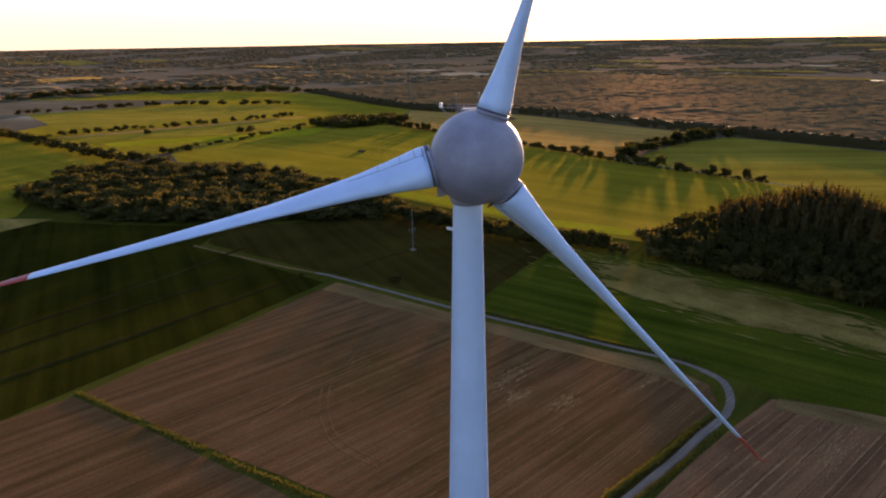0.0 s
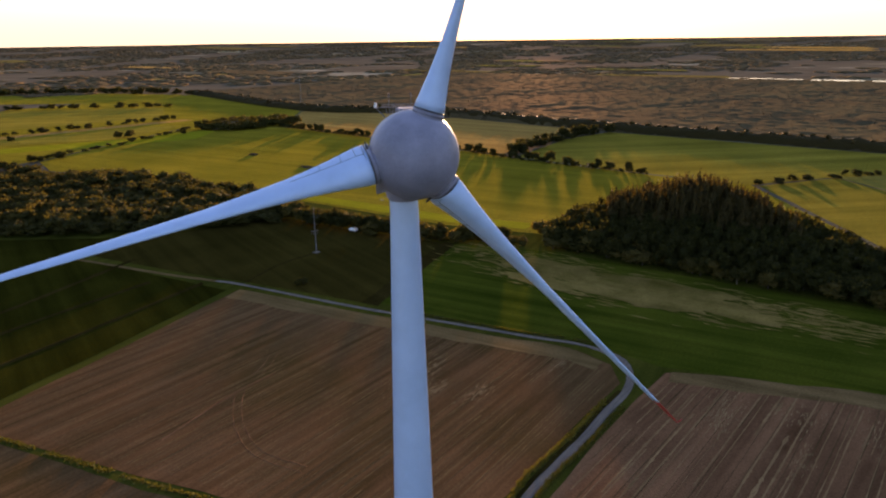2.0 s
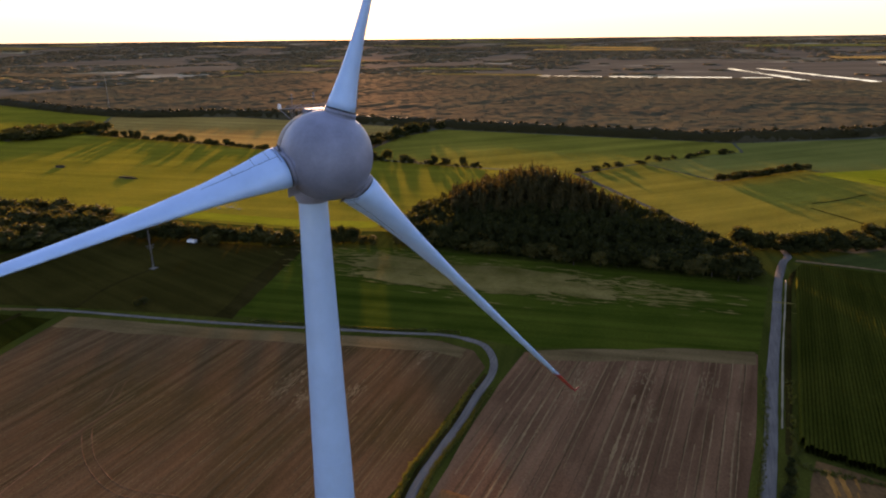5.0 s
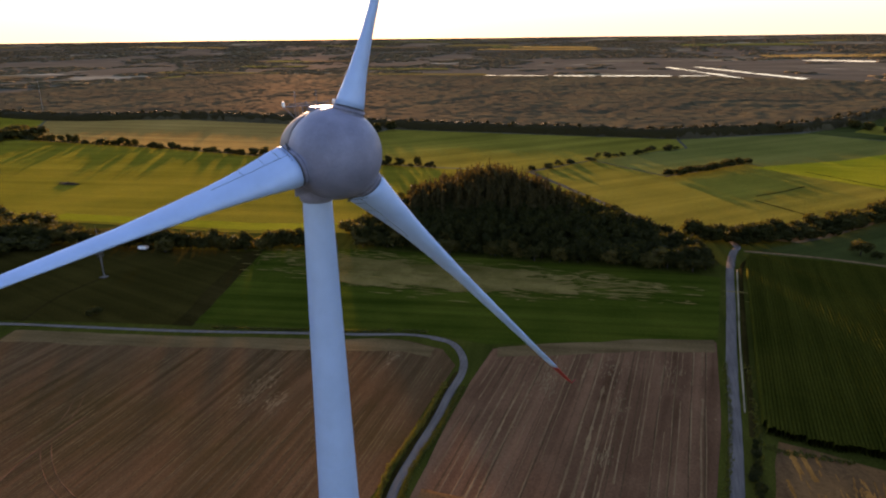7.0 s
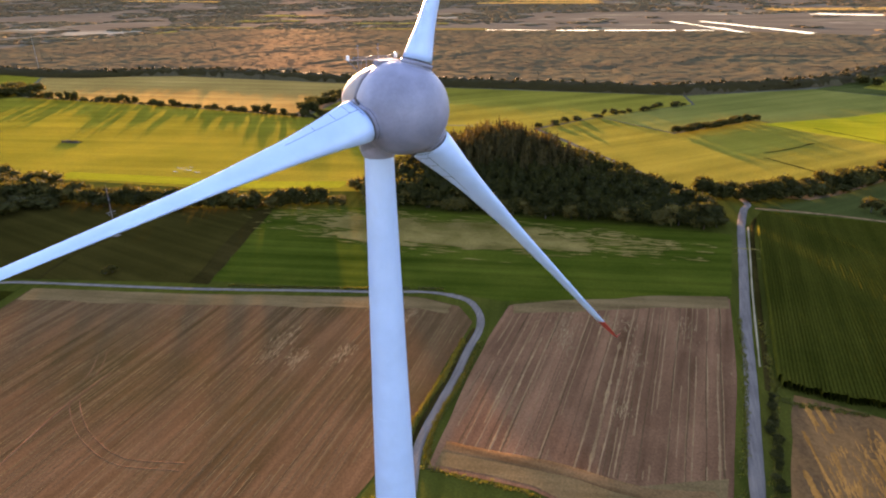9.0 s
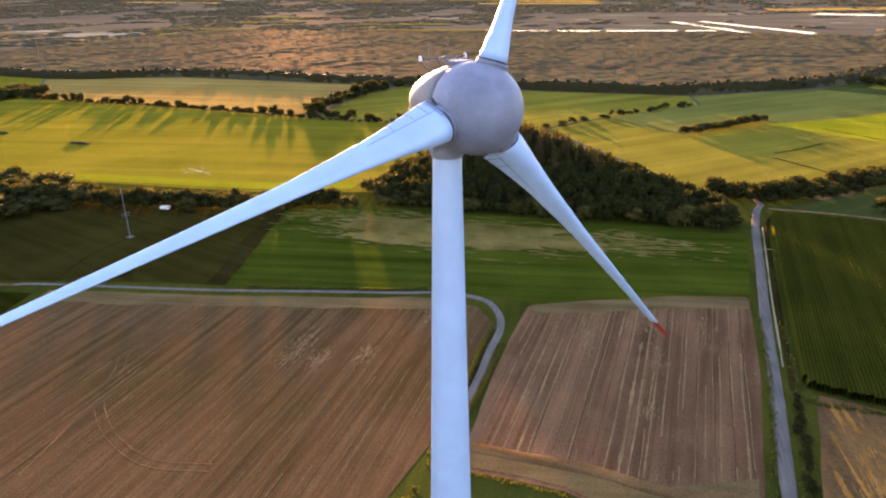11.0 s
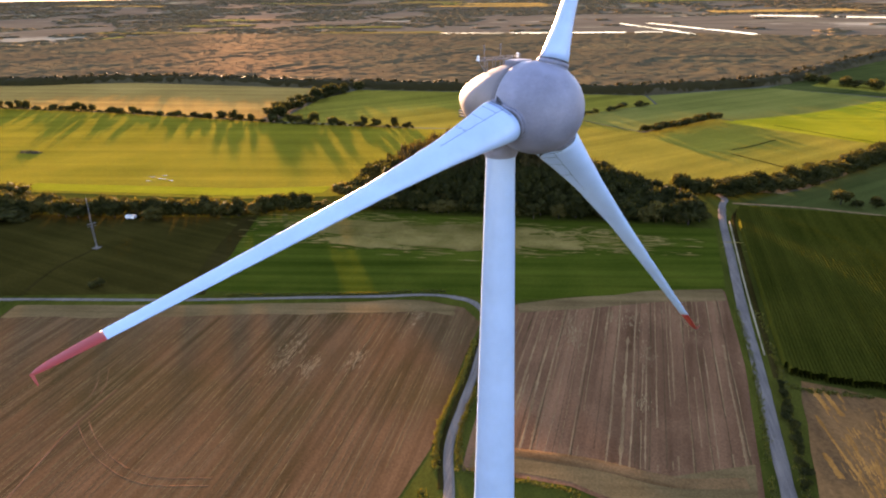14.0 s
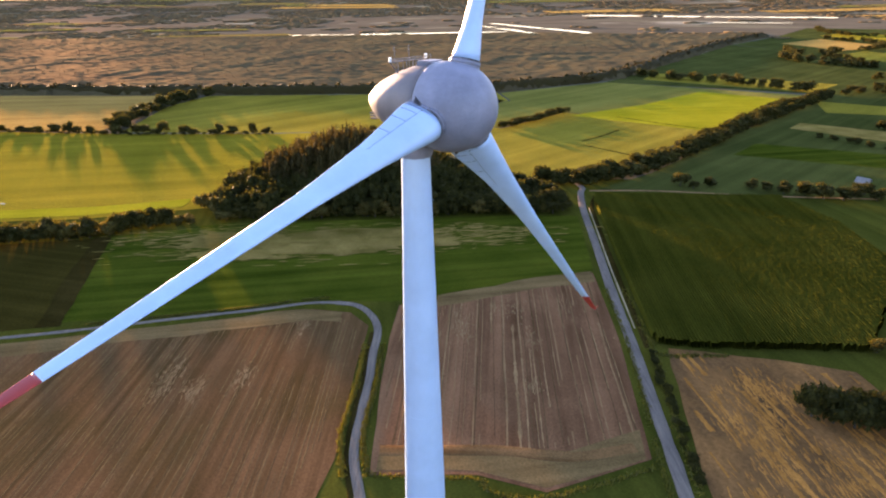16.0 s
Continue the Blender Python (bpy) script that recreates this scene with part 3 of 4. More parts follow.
# spinner: front part of the egg; nacelle: the tail behind the seam
RS = 3.05
spin_prof = [(0.02, RS * 1.08)] + [(RS * math.sin(t), RS * math.cos(t) * (1.08 if t < 1.57 else 1.0)) for t in np.linspace(0.12, 1.75, 26)]
spin_prof += [(RS * 0.978, -0.85), (RS * 0.97, -1.0)]
spinner = under(part("spinner", lathe(spin_prof, 72), HUBGREY))
spinner.matrix_basis = ROTOR
tail = [(2.7, -1.02), (2.95, -1.05), (2.88, -1.6), (2.74, -2.4), (2.53, -3.2), (2.25, -4.1), (1.92, -5.0), (1.55, -5.8), (1.13, -6.5), (0.7, -7.05), (0.32, -7.35), (0.03, -7.45)]
nacelle = under(part("nacelle", lathe(tail, 72), NACELLE))
nacelle.matrix_basis = ROTOR
seam = under(part("seam_ring", lathe([(2.7, -1.06), (2.957, -1.06), (2.962, -1.0), (2.7, -0.99)], 72, False), DARK))
seam.matrix_basis = ROTOR
skirt = under(part("tower_collar", lathe([(1.04, 63.9), (1.13, 63.92), (1.2, 64.05), (1.36, 64.5), (1.6, 65.6)], 48), HUBGREY))
skirt.matrix_basis = Matrix.Translation((TX, TY, 0))


def lerp(x, xs, ys):
    return float(np.interp(x, xs, ys))


R_STOPS = [3.0, 3.4, 4.2, 5.5, 7.5, 8.5, 10, 14, 19, 22, 24, 29, 30, 31.3, 31.8, 32.0]
CHORD = [3.1, 3.19, 3.05, 2.71, 2.3, 2.1, 1.92, 1.44, 1.15, 0.98, 0.88, 0.66, 0.6, 0.46, 0.28, 0.1]
THICK = [1.95, 1.9, 1.6, 1.2, 0.85, 0.75, 0.62, 0.43, 0.3, 0.24, 0.21, 0.14, 0.12, 0.1, 0.06, 0.03]
BETA = [-46.5, -47.3, -49.4, -52.8, -58.1, -59.6, -61.8, -67.6, -68.9, -69.6, -69.9, -70.9, -71, -71.3, -71.3, -71.3]
AX = [0.33] * 16
CONE, AHEAD = 0.0435, 0.42
NP = 28


def section(r, grow=0.0):
    """Airfoil loop at radius r: blade along +y, trailing edge to +x, wind side +z."""
    c, th, b, ax = (lerp(r, R_STOPS, s) for s in (CHORD, THICK, BETA, AX))
    b = radians(b)
    pts = []
    for k in range(NP):
        u = 2 * math.pi * k / NP
        x = 0.5 * (1 + math.cos(u))                 # 1: trailing edge
        h = 5 * (0.2969 * math.sqrt(x) - 0.126 * x - 0.3516 * x * x + 0.2843 * x ** 3 - 0.1015 * x ** 4) * th
        z = h * (1 if k < NP / 2 else -1) + grow * (1 if k < NP / 2 else -1)
        xx = (x - ax) * c
        pts.append((xx * math.cos(b) - z * math.sin(b), r, xx * math.sin(b) + z * math.cos(b) + CONE * r + AHEAD))
    return pts


def blade_shell(r0, r1, n, cap0=True, cap1=True, grow=0.0, ks=None):
    bm = bmesh.new()
    rs = np.linspace(r0, r1, n)
    rings = [[bm.verts.new(p) for p in section(r, grow)] for r in rs]
    for A, B in zip(rings, rings[1:]):
        for i in range(NP):
            f = bm.faces.new((A[i], B[i], B[(i + 1) % NP], A[(i + 1) % NP]))
            f.smooth = True
    if cap0:
        bm.faces.new(rings[0])
    if cap1:
        bm.faces.new(rings[-1][::-1])
    bmesh.ops.recalc_face_normals(bm, faces=bm.faces)
    return bm


RED_AT = 28.95
blade_mesh = red_mesh = None
for i in range(3):
    turn = ROTOR @ pose(0, 0, 0, 0, 0, -(PHASE + 120 * i))
    if i == 0:
        shell = part("blade", blade_shell(3.17, RED_AT, 60), SKYLIT_WHITE)
        tip = part("blade_tip", blade_shell(RED_AT, 32.0, 16), RED)
        blade_mesh, red_mesh = shell.data, tip.data
    else:
        shell, tip = part("blade", blade_mesh, SKYLIT_WHITE), part("blade_tip", red_mesh, RED)
    under(shell).matrix_basis = turn
    tip.parent = shell
    tagged(tip, "signal red painted blade tip")
    if i == 0:
        fairing = part("root_fairing", blade_shell(2.8, 3.09, 3), HUBGREY, shell, "grey fixed fairing behind the blade root").data
    else:
        part("root_fairing", fairing, HUBGREY, shell, "grey fixed fairing behind the blade root")
    if i == 0:
        bm = bmesh.new()
        spur_points = [bm.verts.new(p) for p in ((0.95, 2.8, 0.15), (1.85, 3.06, -0.2), (1.0, 3.09, 0.12), (0.95, 2.9, -0.8))]
        for q in ((0, 1, 2), (0, 3, 1), (1, 3, 2), (0, 2, 3)):
            bm.faces.new([spur_points[k] for k in q])
        bmesh.ops.recalc_face_normals(bm, faces=bm.faces)
        spur = part("root_spur", bm, DARK, shell, "dark pointed spur beside the blade root").data
    else:
        part("root_spur", spur, DARK, shell, "dark pointed spur beside the blade root")
    col = part("root_collar", lathe([(1.75, 1.8), (1.42, 2.2), (1.16, 2.55), (1.08, 2.75), (1.06, 2.9), (1.07, 2.91), (1.07, 3.1), (0.9, 3.1)], 40), HUBGREY, shell)
    col.matrix_basis = pose(0, 0, AHEAD, -90 + 2.5, 0, 0)
    ring = part("seal_ring", lathe([(0.9, 3.1), (1.05, 3.1), (1.05, 3.16), (0.9, 3.16)], 40), DARK, shell)
    line = part("neck_joint", lathe([(1.0, 2.86), (1.074, 2.86), (1.072, 2.885), (1.0, 2.885)], 40), DARK, shell)
    line.matrix_basis = pose(0, 0, AHEAD, -90 + 2.5, 0, 0)
    ring.matrix_basis = pose(0, 0, AHEAD, -90 + 2.5, 0, 0)


# ---- plants ----
def ico(sub):
    bm = bmesh.new()
    bmesh.ops.create_icosphere(bm, subdivisions=sub, radius=1)
    v = np.array([x.co[:] for x in bm.verts])
    f = np.array([[y.index for y in x.verts] for x in bm.faces])
    bm.free()
    return v, f


ICO1, ICO2 = ico(1), ico(2)
rng = np.random.default_rng(5)


def join(parts):
    vs, fs, o = [], [], 0
    for v, f in parts:
        vs.append(v)
        fs.append(f + o)
        o += len(v)
    return np.concatenate(vs), np.concatenate(fs)


def cards(centres, size):
    """Small loose leaf triangles at the given places."""
    n = len(centres)
    d = rng.normal(size=(n, 3, 3)) * size[:, None, None]
    v = (centres[:, None, :] + d).reshape(-1, 3)
    return v, np.arange(3 * n).reshape(-1, 3)


def crown(kind, blobs, leaves, fine):
    """A unit crown: height 1, about 0.8 wide, base near 0.1."""
    base = ICO2 if fine else ICO1
    ps, spots = [], []
    for k in range(blobs):
        if kind == "cone":
            h = 0.12 + 0.8 * (k + 0.5) / blobs
            w = 0.26 * (1.05 - h)
            t = k * 2.4
            c = np.array([w * 0.6 * math.cos(t), w * 0.6 * math.sin(t), h])
            s = np.array([w + 0.05, w + 0.05, 0.9 / blobs + 0.05])
        else:
            t, h = k * 2.4, 0.3 + 0.5 * rng.random()
            w = 0.3 * math.sqrt(max(0.05, 1 - ((h - 0.5) / 0.45) ** 2)) * (0.5 + 0.5 * rng.random())
            c = np.array([w * math.cos(t), w * math.sin(t), h])
            s = (0.13 + 0.1 * rng.random()) * np.array([1, 1, 0.9])
        v = base[0] * (0.88 + rng.uniform(-0.28, 0.28, (len(base[0]), 1)))
        ps.append((v * s + c, base[1]))
        spots.append(c + base[0][rng.integers(0, len(base[0]), max(1, leaves // blobs))] * s * rng.uniform(0.9, 1.25, (max(1, leaves // blobs), 1)))
    sp = np.concatenate(spots)
    ps.append(cards(sp, rng.uniform(0.022, 0.06, len(sp))))
    return join(ps)


def scatter(variants, places, sizes, widths):
    """Many plants joined into arrays."""
    vs, fs, o = [], [], 0
    for i, (p, h, w) in enumerate(zip(places, sizes, widths)):
        v, f = variants[i % len(variants)]
        t = rng.uniform(0, 6.28)
        c, s = math.cos(t), math.sin(t)
        q = np.stack([(v[:, 0] * c - v[:, 1] * s) * w + p[0], (v[:, 0] * s + v[:, 1] * c) * w + p[1], v[:, 2] * h + (p[2] if len(p) > 2 else 0)], 1)
        vs.append(q.astype(np.float32))
        fs.append(f + o)
        o += len(v)
    return np.concatenate(vs), np.concatenate(fs)


def fill(poly, gap):
    """Jittered points in a plan polygon."""
    xs, ys = zip(*poly)
    X, Y = np.meshgrid(np.arange(min(xs), max(xs), gap), np.arange(min(ys), max(ys), gap))
    X, Y = X.ravel() + rng.uniform(-0.45, 0.45, X.size) * gap, Y.ravel() + rng.uniform(-0.45, 0.45, Y.size) * gap
    k = inside(X, Y, poly)
    return np.stack([X[k], Y[k]], 1)


def make_tree(kind, mat, seed, trunk_share=0.3):
    """One tree, one metre high: trunk with limbs, and crown."""
    tree = tagged(new("tree"), "broad-leaved tree with a dark green uneven crown" if kind != "cone" else "dark conifer with a pointed crown", "tree")
    bm = bmesh.new()
    rod(bm, (0, 0, 0), (0.01, 0, 0.4), 0.03, 0.02, 7)
    rod(bm, (0.01, 0, 0.4), (0, 0.01, 0.7), 0.02, 0.008, 6)
    for k in range(5):
        t = k * 2.4 + seed
        rod(bm, (0.01, 0, 0.25 + 0.06 * k), (0.22 * math.cos(t), 0.22 * math.sin(t), 0.45 + 0.07 * k), 0.011, 0.004, 5)
    part("trunk", bm, BARK, tree)
    v, f = crown(kind, 13, 1300, False)
    part("crown", tri_mesh("crown", v, f), mat, tree)
    return tree


TREES = [make_tree("round", LEAF, 0), make_tree("round", LEAF, 1), make_tree("round", LEAFPALE, 2), make_tree("cone", NEEDLE, 3)]
used = set()


def plant(which, x, y, h, w, group, label=""):
    m = pose(x, y, 0, 0, 0, rng.uniform(0, 360)) @ Matrix.Diagonal((w, w, h, 1))
    if which in used:
        o = copy_thing(TREES[which], Matrix())
    else:
        o = TREES[which]
        used.add(which)
    o.matrix_basis = m
    return tagged(o, label, "", group)


def along(pts, gap, spread=1.0):
    line = smooth_line(pts, 0.5)
    d = np.concatenate([[0], np.cumsum(np.linalg.norm(np.diff(line, axis=0), axis=1))])
    s = np.arange(0, d[-1], gap)
    s = s + rng.uniform(-0.4, 0.4, len(s)) * gap
    return np.stack([np.interp(s, d, line[:, 0]), np.interp(s, d, line[:, 1])], 1) + rng.normal(size=(len(s), 2)) * spread


MID = [crown("round", 7, 520, False) for _ in range(6)]
MIDE = [crown("round", 4, 70, False) for _ in range(5)]
MIDC = [crown("cone", 7, 300, False) for _ in range(4)]
LOW = []
for _ in range(4):
    v, f = ICO1
    f = f[(v[f][:, :, 2].mean(1) > -0.35)]
    LOW.append((v * (1 + rng.uniform(-0.25, 0.25, (len(v), 1))) * np.array([0.5, 0.5, 0.45]) + np.array([0, 0, 0.5]), f))


def wood(name, poly, gap, h0, h1, variants, mat, label, centre=None, reach=60, boost=0.0, wide=0.9):
    pts = fill(poly, gap)
    hs = rng.uniform(h0, h1, len(pts))
    if centre:
        d = np.hypot(pts[:, 0] - centre[0], pts[:, 1] - centre[1])
        hs = hs + boost * np.clip(1 - d / reach, 0, 1)
    v, f = scatter(variants, pts, hs, gap * wide * rng.uniform(1.1, 1.7, len(pts)))
    return tagged(part(name, tri_mesh(name, v, f), mat), label, "wood", kind="stuff")


COPSE = [(204, 114), (218, 122), (240, 122), (262, 105), (272, 80), (272, 52), (258, 24), (244, 2), (212, -12), (207, 8), (205, 60)]
wood("copse", COPSE, 4.2, 5.5, 8.0, MID, LEAF, "dense dark copse of broad-leaved trees", (246, 70), 62, 11.0, 1.2)
wood("copse_conifers", [(224, 100), (242, 108), (258, 92), (262, 66), (250, 42), (238, 36), (228, 60)], 3.1, 11.0, 13.5, MIDC, NEEDLE, "tall dark conifers in the middle of the copse", (243, 72), 42, 12.5, 1.7)
wood("copse_willows", [(204, 118), (214, 124), (222, 100), (224, 60), (222, 20), (208, -4), (206, 60)], 8.5, 5.0, 8.5, MID, LEAFPALE, "olive round-crowned trees in front of the copse", wide=0.75)
wood("west_wood", [(56, 384), (79, 308), (113, 268), (150, 236), (172, 222), (184, 238), (193, 265), (185, 345), (140, 440), (95, 440)], 6.6, 3.5, 8.5, MID, LEAF, "dense mixed wood", wide=1.25)
wood("west_wood_willows", [(60, 378), (79, 312), (113, 272), (150, 240), (165, 270), (120, 350)], 11.0, 6.0, 8.0, MID, LEAFPALE, "grey-green willows among the wood", wide=0.6)
for y0, y1, low, high in ((194, 292, 4.2, 6.2), (183, 194, 1.3, 2.2), (160, 183, 4.2, 6.2), (147, 160, 1.2, 2.2), (131, 147, 4.0, 6.0), (122, 131, 1.8, 3.4)):
    west, east = ([np.interp(y, (122, 157, 190, 240, 292), row) for y in (y0, y1)] for row in ((199, 183, 176, 170, 166), (206, 192, 184, 178, 176)))
    wood("belt_shrubs", [(west[0], y0), (west[1], y1), (east[1], y1), (east[0], y0)], 2.4, low, high, MID, LEAF, "thick shrubs under the belt trees" if high > 3 else "low scrub in a gap of the tree belt", wide=1.2)
wood("east_belt_shrubs", [(244, -4), (242, -26), (264, -58), (305, -95), (350, -132), (408, -188), (470, -246), (478, -238), (416, -180), (358, -124), (313, -88), (273, -52), (252, -24)], 3.2, 2.5, 5.0, MID, LEAF, "thick shrubs under the belt trees", wide=1.2)

for p in along([(168, 290), (172, 240), (178, 190), (187, 155), (200, 126)], 3.4, 1.6):
    if not (147 < p[1] < 160 or 184 < p[1] < 193 or p[1] < 131) or rng.random() < 0.4:
        plant(int(rng.integers(0, 3)), *p, rng.uniform(5.5, 8.0), rng.uniform(6, 9), "belt trees")
for p in along([(204, 112), (206, 80), (208, 40), (210, 5), (212, -14)], 4.0, 1.5):
    plant(int(rng.integers(0, 3)), *p, rng.uniform(4, 7), rng.uniform(6.5, 9), "copse edge trees")
for p in along([(379, 490), (374, 400), (371, 340), (364, 280), (356, 215), (354, 133)], 8.0, 1.2):
    plant(int(rng.integers(0, 2)), *p, rng.uniform(2.5, 6.5) * rng.uniform(0.8, 1.3), rng.uniform(5, 9), "field hedge trees")
for p in along([(247, -6), (248, -26), (269, -55), (310, -92), (354, -128), (412, -184), (473, -241)], 3.6, 2.2):
    plant(int(rng.integers(0, 2)), *p, rng.uniform(5, 8), rng.uniform(7, 10), "tree belt")
for p in along([(363, 3), (385, -18), (415, -43)], 4.0, 0.8):
    plant(int(rng.integers(0, 2)), *p, rng.uniform(3.5, 5.0), rng.uniform(6, 9), "short hedge trees")
for x, y, h in ((167, 484, 5), (171, 480, 4), (183, 478, 5.5), (256, 545, 6), (262, 540, 5), (268, 548, 5.5), (196, 600, 5), (300, 520, 4)):
    plant(int(rng.integers(0, 2)), x, y, h, h * 1.4, "lone meadow trees")
for x, y, h in ((242, -62, 6), (240, -73, 4.5), (238, -66, 3.5), (236, -88, 4.5), (230, -98, 5), (226, -104, 6.5), (224, -110, 6), (221, -116, 5.5), (224, -122, 5.5), (228, -128, 5), (220, -128, 5), (234, -93, 4), (111, -63, 3.5), (123, 158, 2.6), (121.5, 159, 2.0)):
    plant(int(rng.integers(0, 2)), x, y, h, h * 1.3, "meadow trees")
for x, y in ((88, -37), (86, -40), (84.5, -43), (87, -45), (83, -48), (86, -50), (81, -52)):
    plant(int(rng.integers(0, 2)), x, y, rng.uniform(5.5, 7.5), 7.5, "field clump trees")



def hedgerow(name, pts, h0, h1, w0, w1, label):
    v, f = scatter(MID, pts, rng.uniform(h0, h1, len(pts)), rng.uniform(w0, w1, len(pts)))
    return tagged(part(name, tri_mesh(name, v, f), LEAF), label, "hedgerow", kind="stuff")


hedgerow("hedgerow", along([(366, 232), (410, 238), (452, 240), (499, 226)], 3.5, 3), 4.5, 9, 8, 12, "dark hedgerow of trees between meadows")
hedgerow("hedgerow", along([(379, 490), (374, 400), (371, 340), (364, 280), (356, 215), (354, 133)], 2.6, 1.0), 0.8, 2.6, 2.5, 4.5, "low hedge under the field trees")
hedgerow("hedgerow", along([(358, 80), (402, 49), (465, -9)], 7.0, 1.5), 1.8, 4, 5, 8, "thin hedge of shrubs across the meadow")
hedgerow("hedgerow", along([(150, 450), (134, 480), (122, 560), (102, 702), (70, 900)], 4.5, 2.5), 4, 8, 7, 11, "dark hedgerow along the western meadows")
hedgerow("hedgerow", along([(130, 655), (240, 640), (366, 626)], 8.0, 2.5), 2.5, 6, 6, 10, "loose hedgerow between pale strips")
hedgerow("hedgerow", along([(170, 486), (250, 515), (320, 545)], 7.0, 2.0), 1.5, 4, 4, 8, "loose hedgerow between meadows")
hedgerow("hedgerow", along([(160, 905), (300, 890), (430, 755)], 9.0, 5), 4, 7, 8, 13, "loose far hedgerow")
hedgerow("hedgerow", along([(200, 1160), (340, 1200), (480, 1090), (548, 905)], 7.0, 9), 6, 11, 12, 20, "wood edge behind the western meadows")
for q in ([(560, -330), (600, -410), (660, -510)], [(640, -376), (760, -395), (830, -445)], [(820, -470), (900, -545), (1020, -530)], [(480, -260), (520, -430), (560, -530)], [(1000, -690), (1100, -600), (1290, -650)], [(700, -505), (860, -560), (1000, -700)]):
    hedgerow("hedgerow", along(q, 8.0, 3), 4, 8, 8, 14, "dark hedgerow between far eastern fields")
hedgerow("farm_grove", fill([(318, 540), (335, 498), (402, 492), (410, 520), (360, 545)], 5.5), 5, 9, 9, 12, "grove of trees round the farm")
hedgerow("hedgerow", along([(330, -165), (290, -190), (262, -215)], 6.0, 1), 2, 4, 4, 6, "shrubs between eastern fields")
hedgerow("hedgerow", along([(600, -140), (540, -200), (485, -245)], 6.0, 3), 6, 9, 9, 13, "dark hedgerow before the forest")
hedgerow("hedgerow", along([(349, -208), (402, -262), (470, -330)], 7.0, 2), 3, 6, 6, 10, "dark hedgerow in the east")
hedgerow("hedgerow", along([(640, -370), (720, -335), (830, -390)], 8.0, 4), 6, 10, 10, 16, "far dark hedgerow in the east")

FOREST = [(508, -4), (508, 110), (510, 235), (524, 450), (484, 585), (548, 905), (1180, 900), (1210, -60), (1085, -470), (934, -350), (584, -118)]


def canopy(name, pts, h0, h1, w0, w1, mat, label):
    zs = np.array([rise(math.hypot(x, y)) - 1.0 for x, y in pts])
    v, f = scatter(LOW, np.column_stack([pts, zs]), rng.uniform(h0, h1, len(pts)), rng.uniform(w0, w1, len(pts)))
    return tagged(part(name, tri_mesh(name, v, f), mat), label, "forest", kind="stuff")


gx, gy = np.arange(506, 1215, 4.0), np.arange(-475, 906, 4.0)
GX, GY = np.meshgrid(gx, gy, indexing="ij")
GX, GY = GX + rng.uniform(-1.4, 1.4, GX.shape), GY + rng.uniform(-1.4, 1.4, GY.shape)
H = np.empty(GX.shape)
for i in range(GX.shape[0]):
    for k in range(GX.shape[1]):
        x, y = GX[i, k], GY[i, k]
        open_heath = noise.noise((x * 0.006, y * 0.014, 2)) + 0.5 * noise.noise((x * 0.03, y * 0.05, 4)) < -0.2
        H[i, k] = (3.4 if open_heath else 4.2) + 0.9 * noise.noise((x * 0.09, y * 0.09, 3)) + 0.45 * noise.noise((x * 0.3, y * 0.3, 8))
live = inside(GX, GY, FOREST)
H[~live] = -1.0
idx = np.arange(GX.size).reshape(GX.shape)
quads = np.stack([idx[:-1, :-1], idx[1:, :-1], idx[1:, 1:], idx[:-1, 1:]], -1).reshape(-1, 4)
lv = live.ravel()
quads = quads[lv[quads].any(1)]
tris = np.concatenate([quads[:, [0, 1, 2]], quads[:, [0, 2, 3]]])
cv = np.stack([GX.ravel(), GY.ravel(), H.ravel()], 1)
tops = cv[lv & (cv[:, 2] > 3.0)]
lc, lf = cards(tops[rng.integers(0, len(tops), 12000)], rng.uniform(0.3, 0.6, 12000))
cv, tris = join([(cv, tris), (lc, lf)])
forest_mesh = tri_mesh("forest", cv, tris)
forest_mesh.polygons.foreach_set("use_smooth", [True] * len(forest_mesh.polygons))
tagged(part("forest", forest_mesh, CANOPY), "wide dark forest and heath behind the fields", "forest", kind="stuff")
edge = np.concatenate([along([(508, -4), (508, 110), (510, 235), (524, 450), (484, 585), (548, 905)], 2.2, 2.5) + np.array([8, 0]), along([(508, -2), (584, -116), (700, -195), (934, -350), (1085, -470)], 2.6, 3.5) + np.array([8, 6])])
v, f = scatter(MIDE, edge, rng.uniform(5.5, 9.5, len(edge)), rng.uniform(8, 12, len(edge)))
tagged(part("forest_edge", tri_mesh("forest_edge", v, f), NEEDLE), "dark shaded trees along the forest edge", "forest", kind="stuff")


def wood_front(path, depth, h):
    """Closed leafy front of a wood: a lumpy bank along the path."""
    ln = smooth_line(path, 2.5)
    nn = normals(ln)
    prof = ((-0.5, 0.0), (-0.47, 0.45), (-0.36, 0.8), (-0.15, 1.0), (0.15, 0.95), (0.5, 0.6), (0.52, 0.0))
    v = []
    for p, q in zip(ln, nn):
        for k, (u, z) in enumerate(prof):
            x, y = p + q * (u * depth + 1.2 * noise.noise((p[0] * 0.15, p[1] * 0.15, k)))
            lump = 1 + 0.35 * noise.noise((p[0] * 0.12, p[1] * 0.12, k * 0.5)) + 0.2 * noise.noise((p[0] * 0.5, p[1] * 0.5, k * 0.9))
            v.append((x, y, h * z * lump))
    n = len(prof)
    f = []
    for i in range(len(ln) - 1):
        for k in range(n - 1):
            a = i * n + k
            f += [(a, a + n, a + n + 1), (a, a + n + 1, a + 1)]
    return tri_mesh("wood_front", np.array(v), np.array(f))


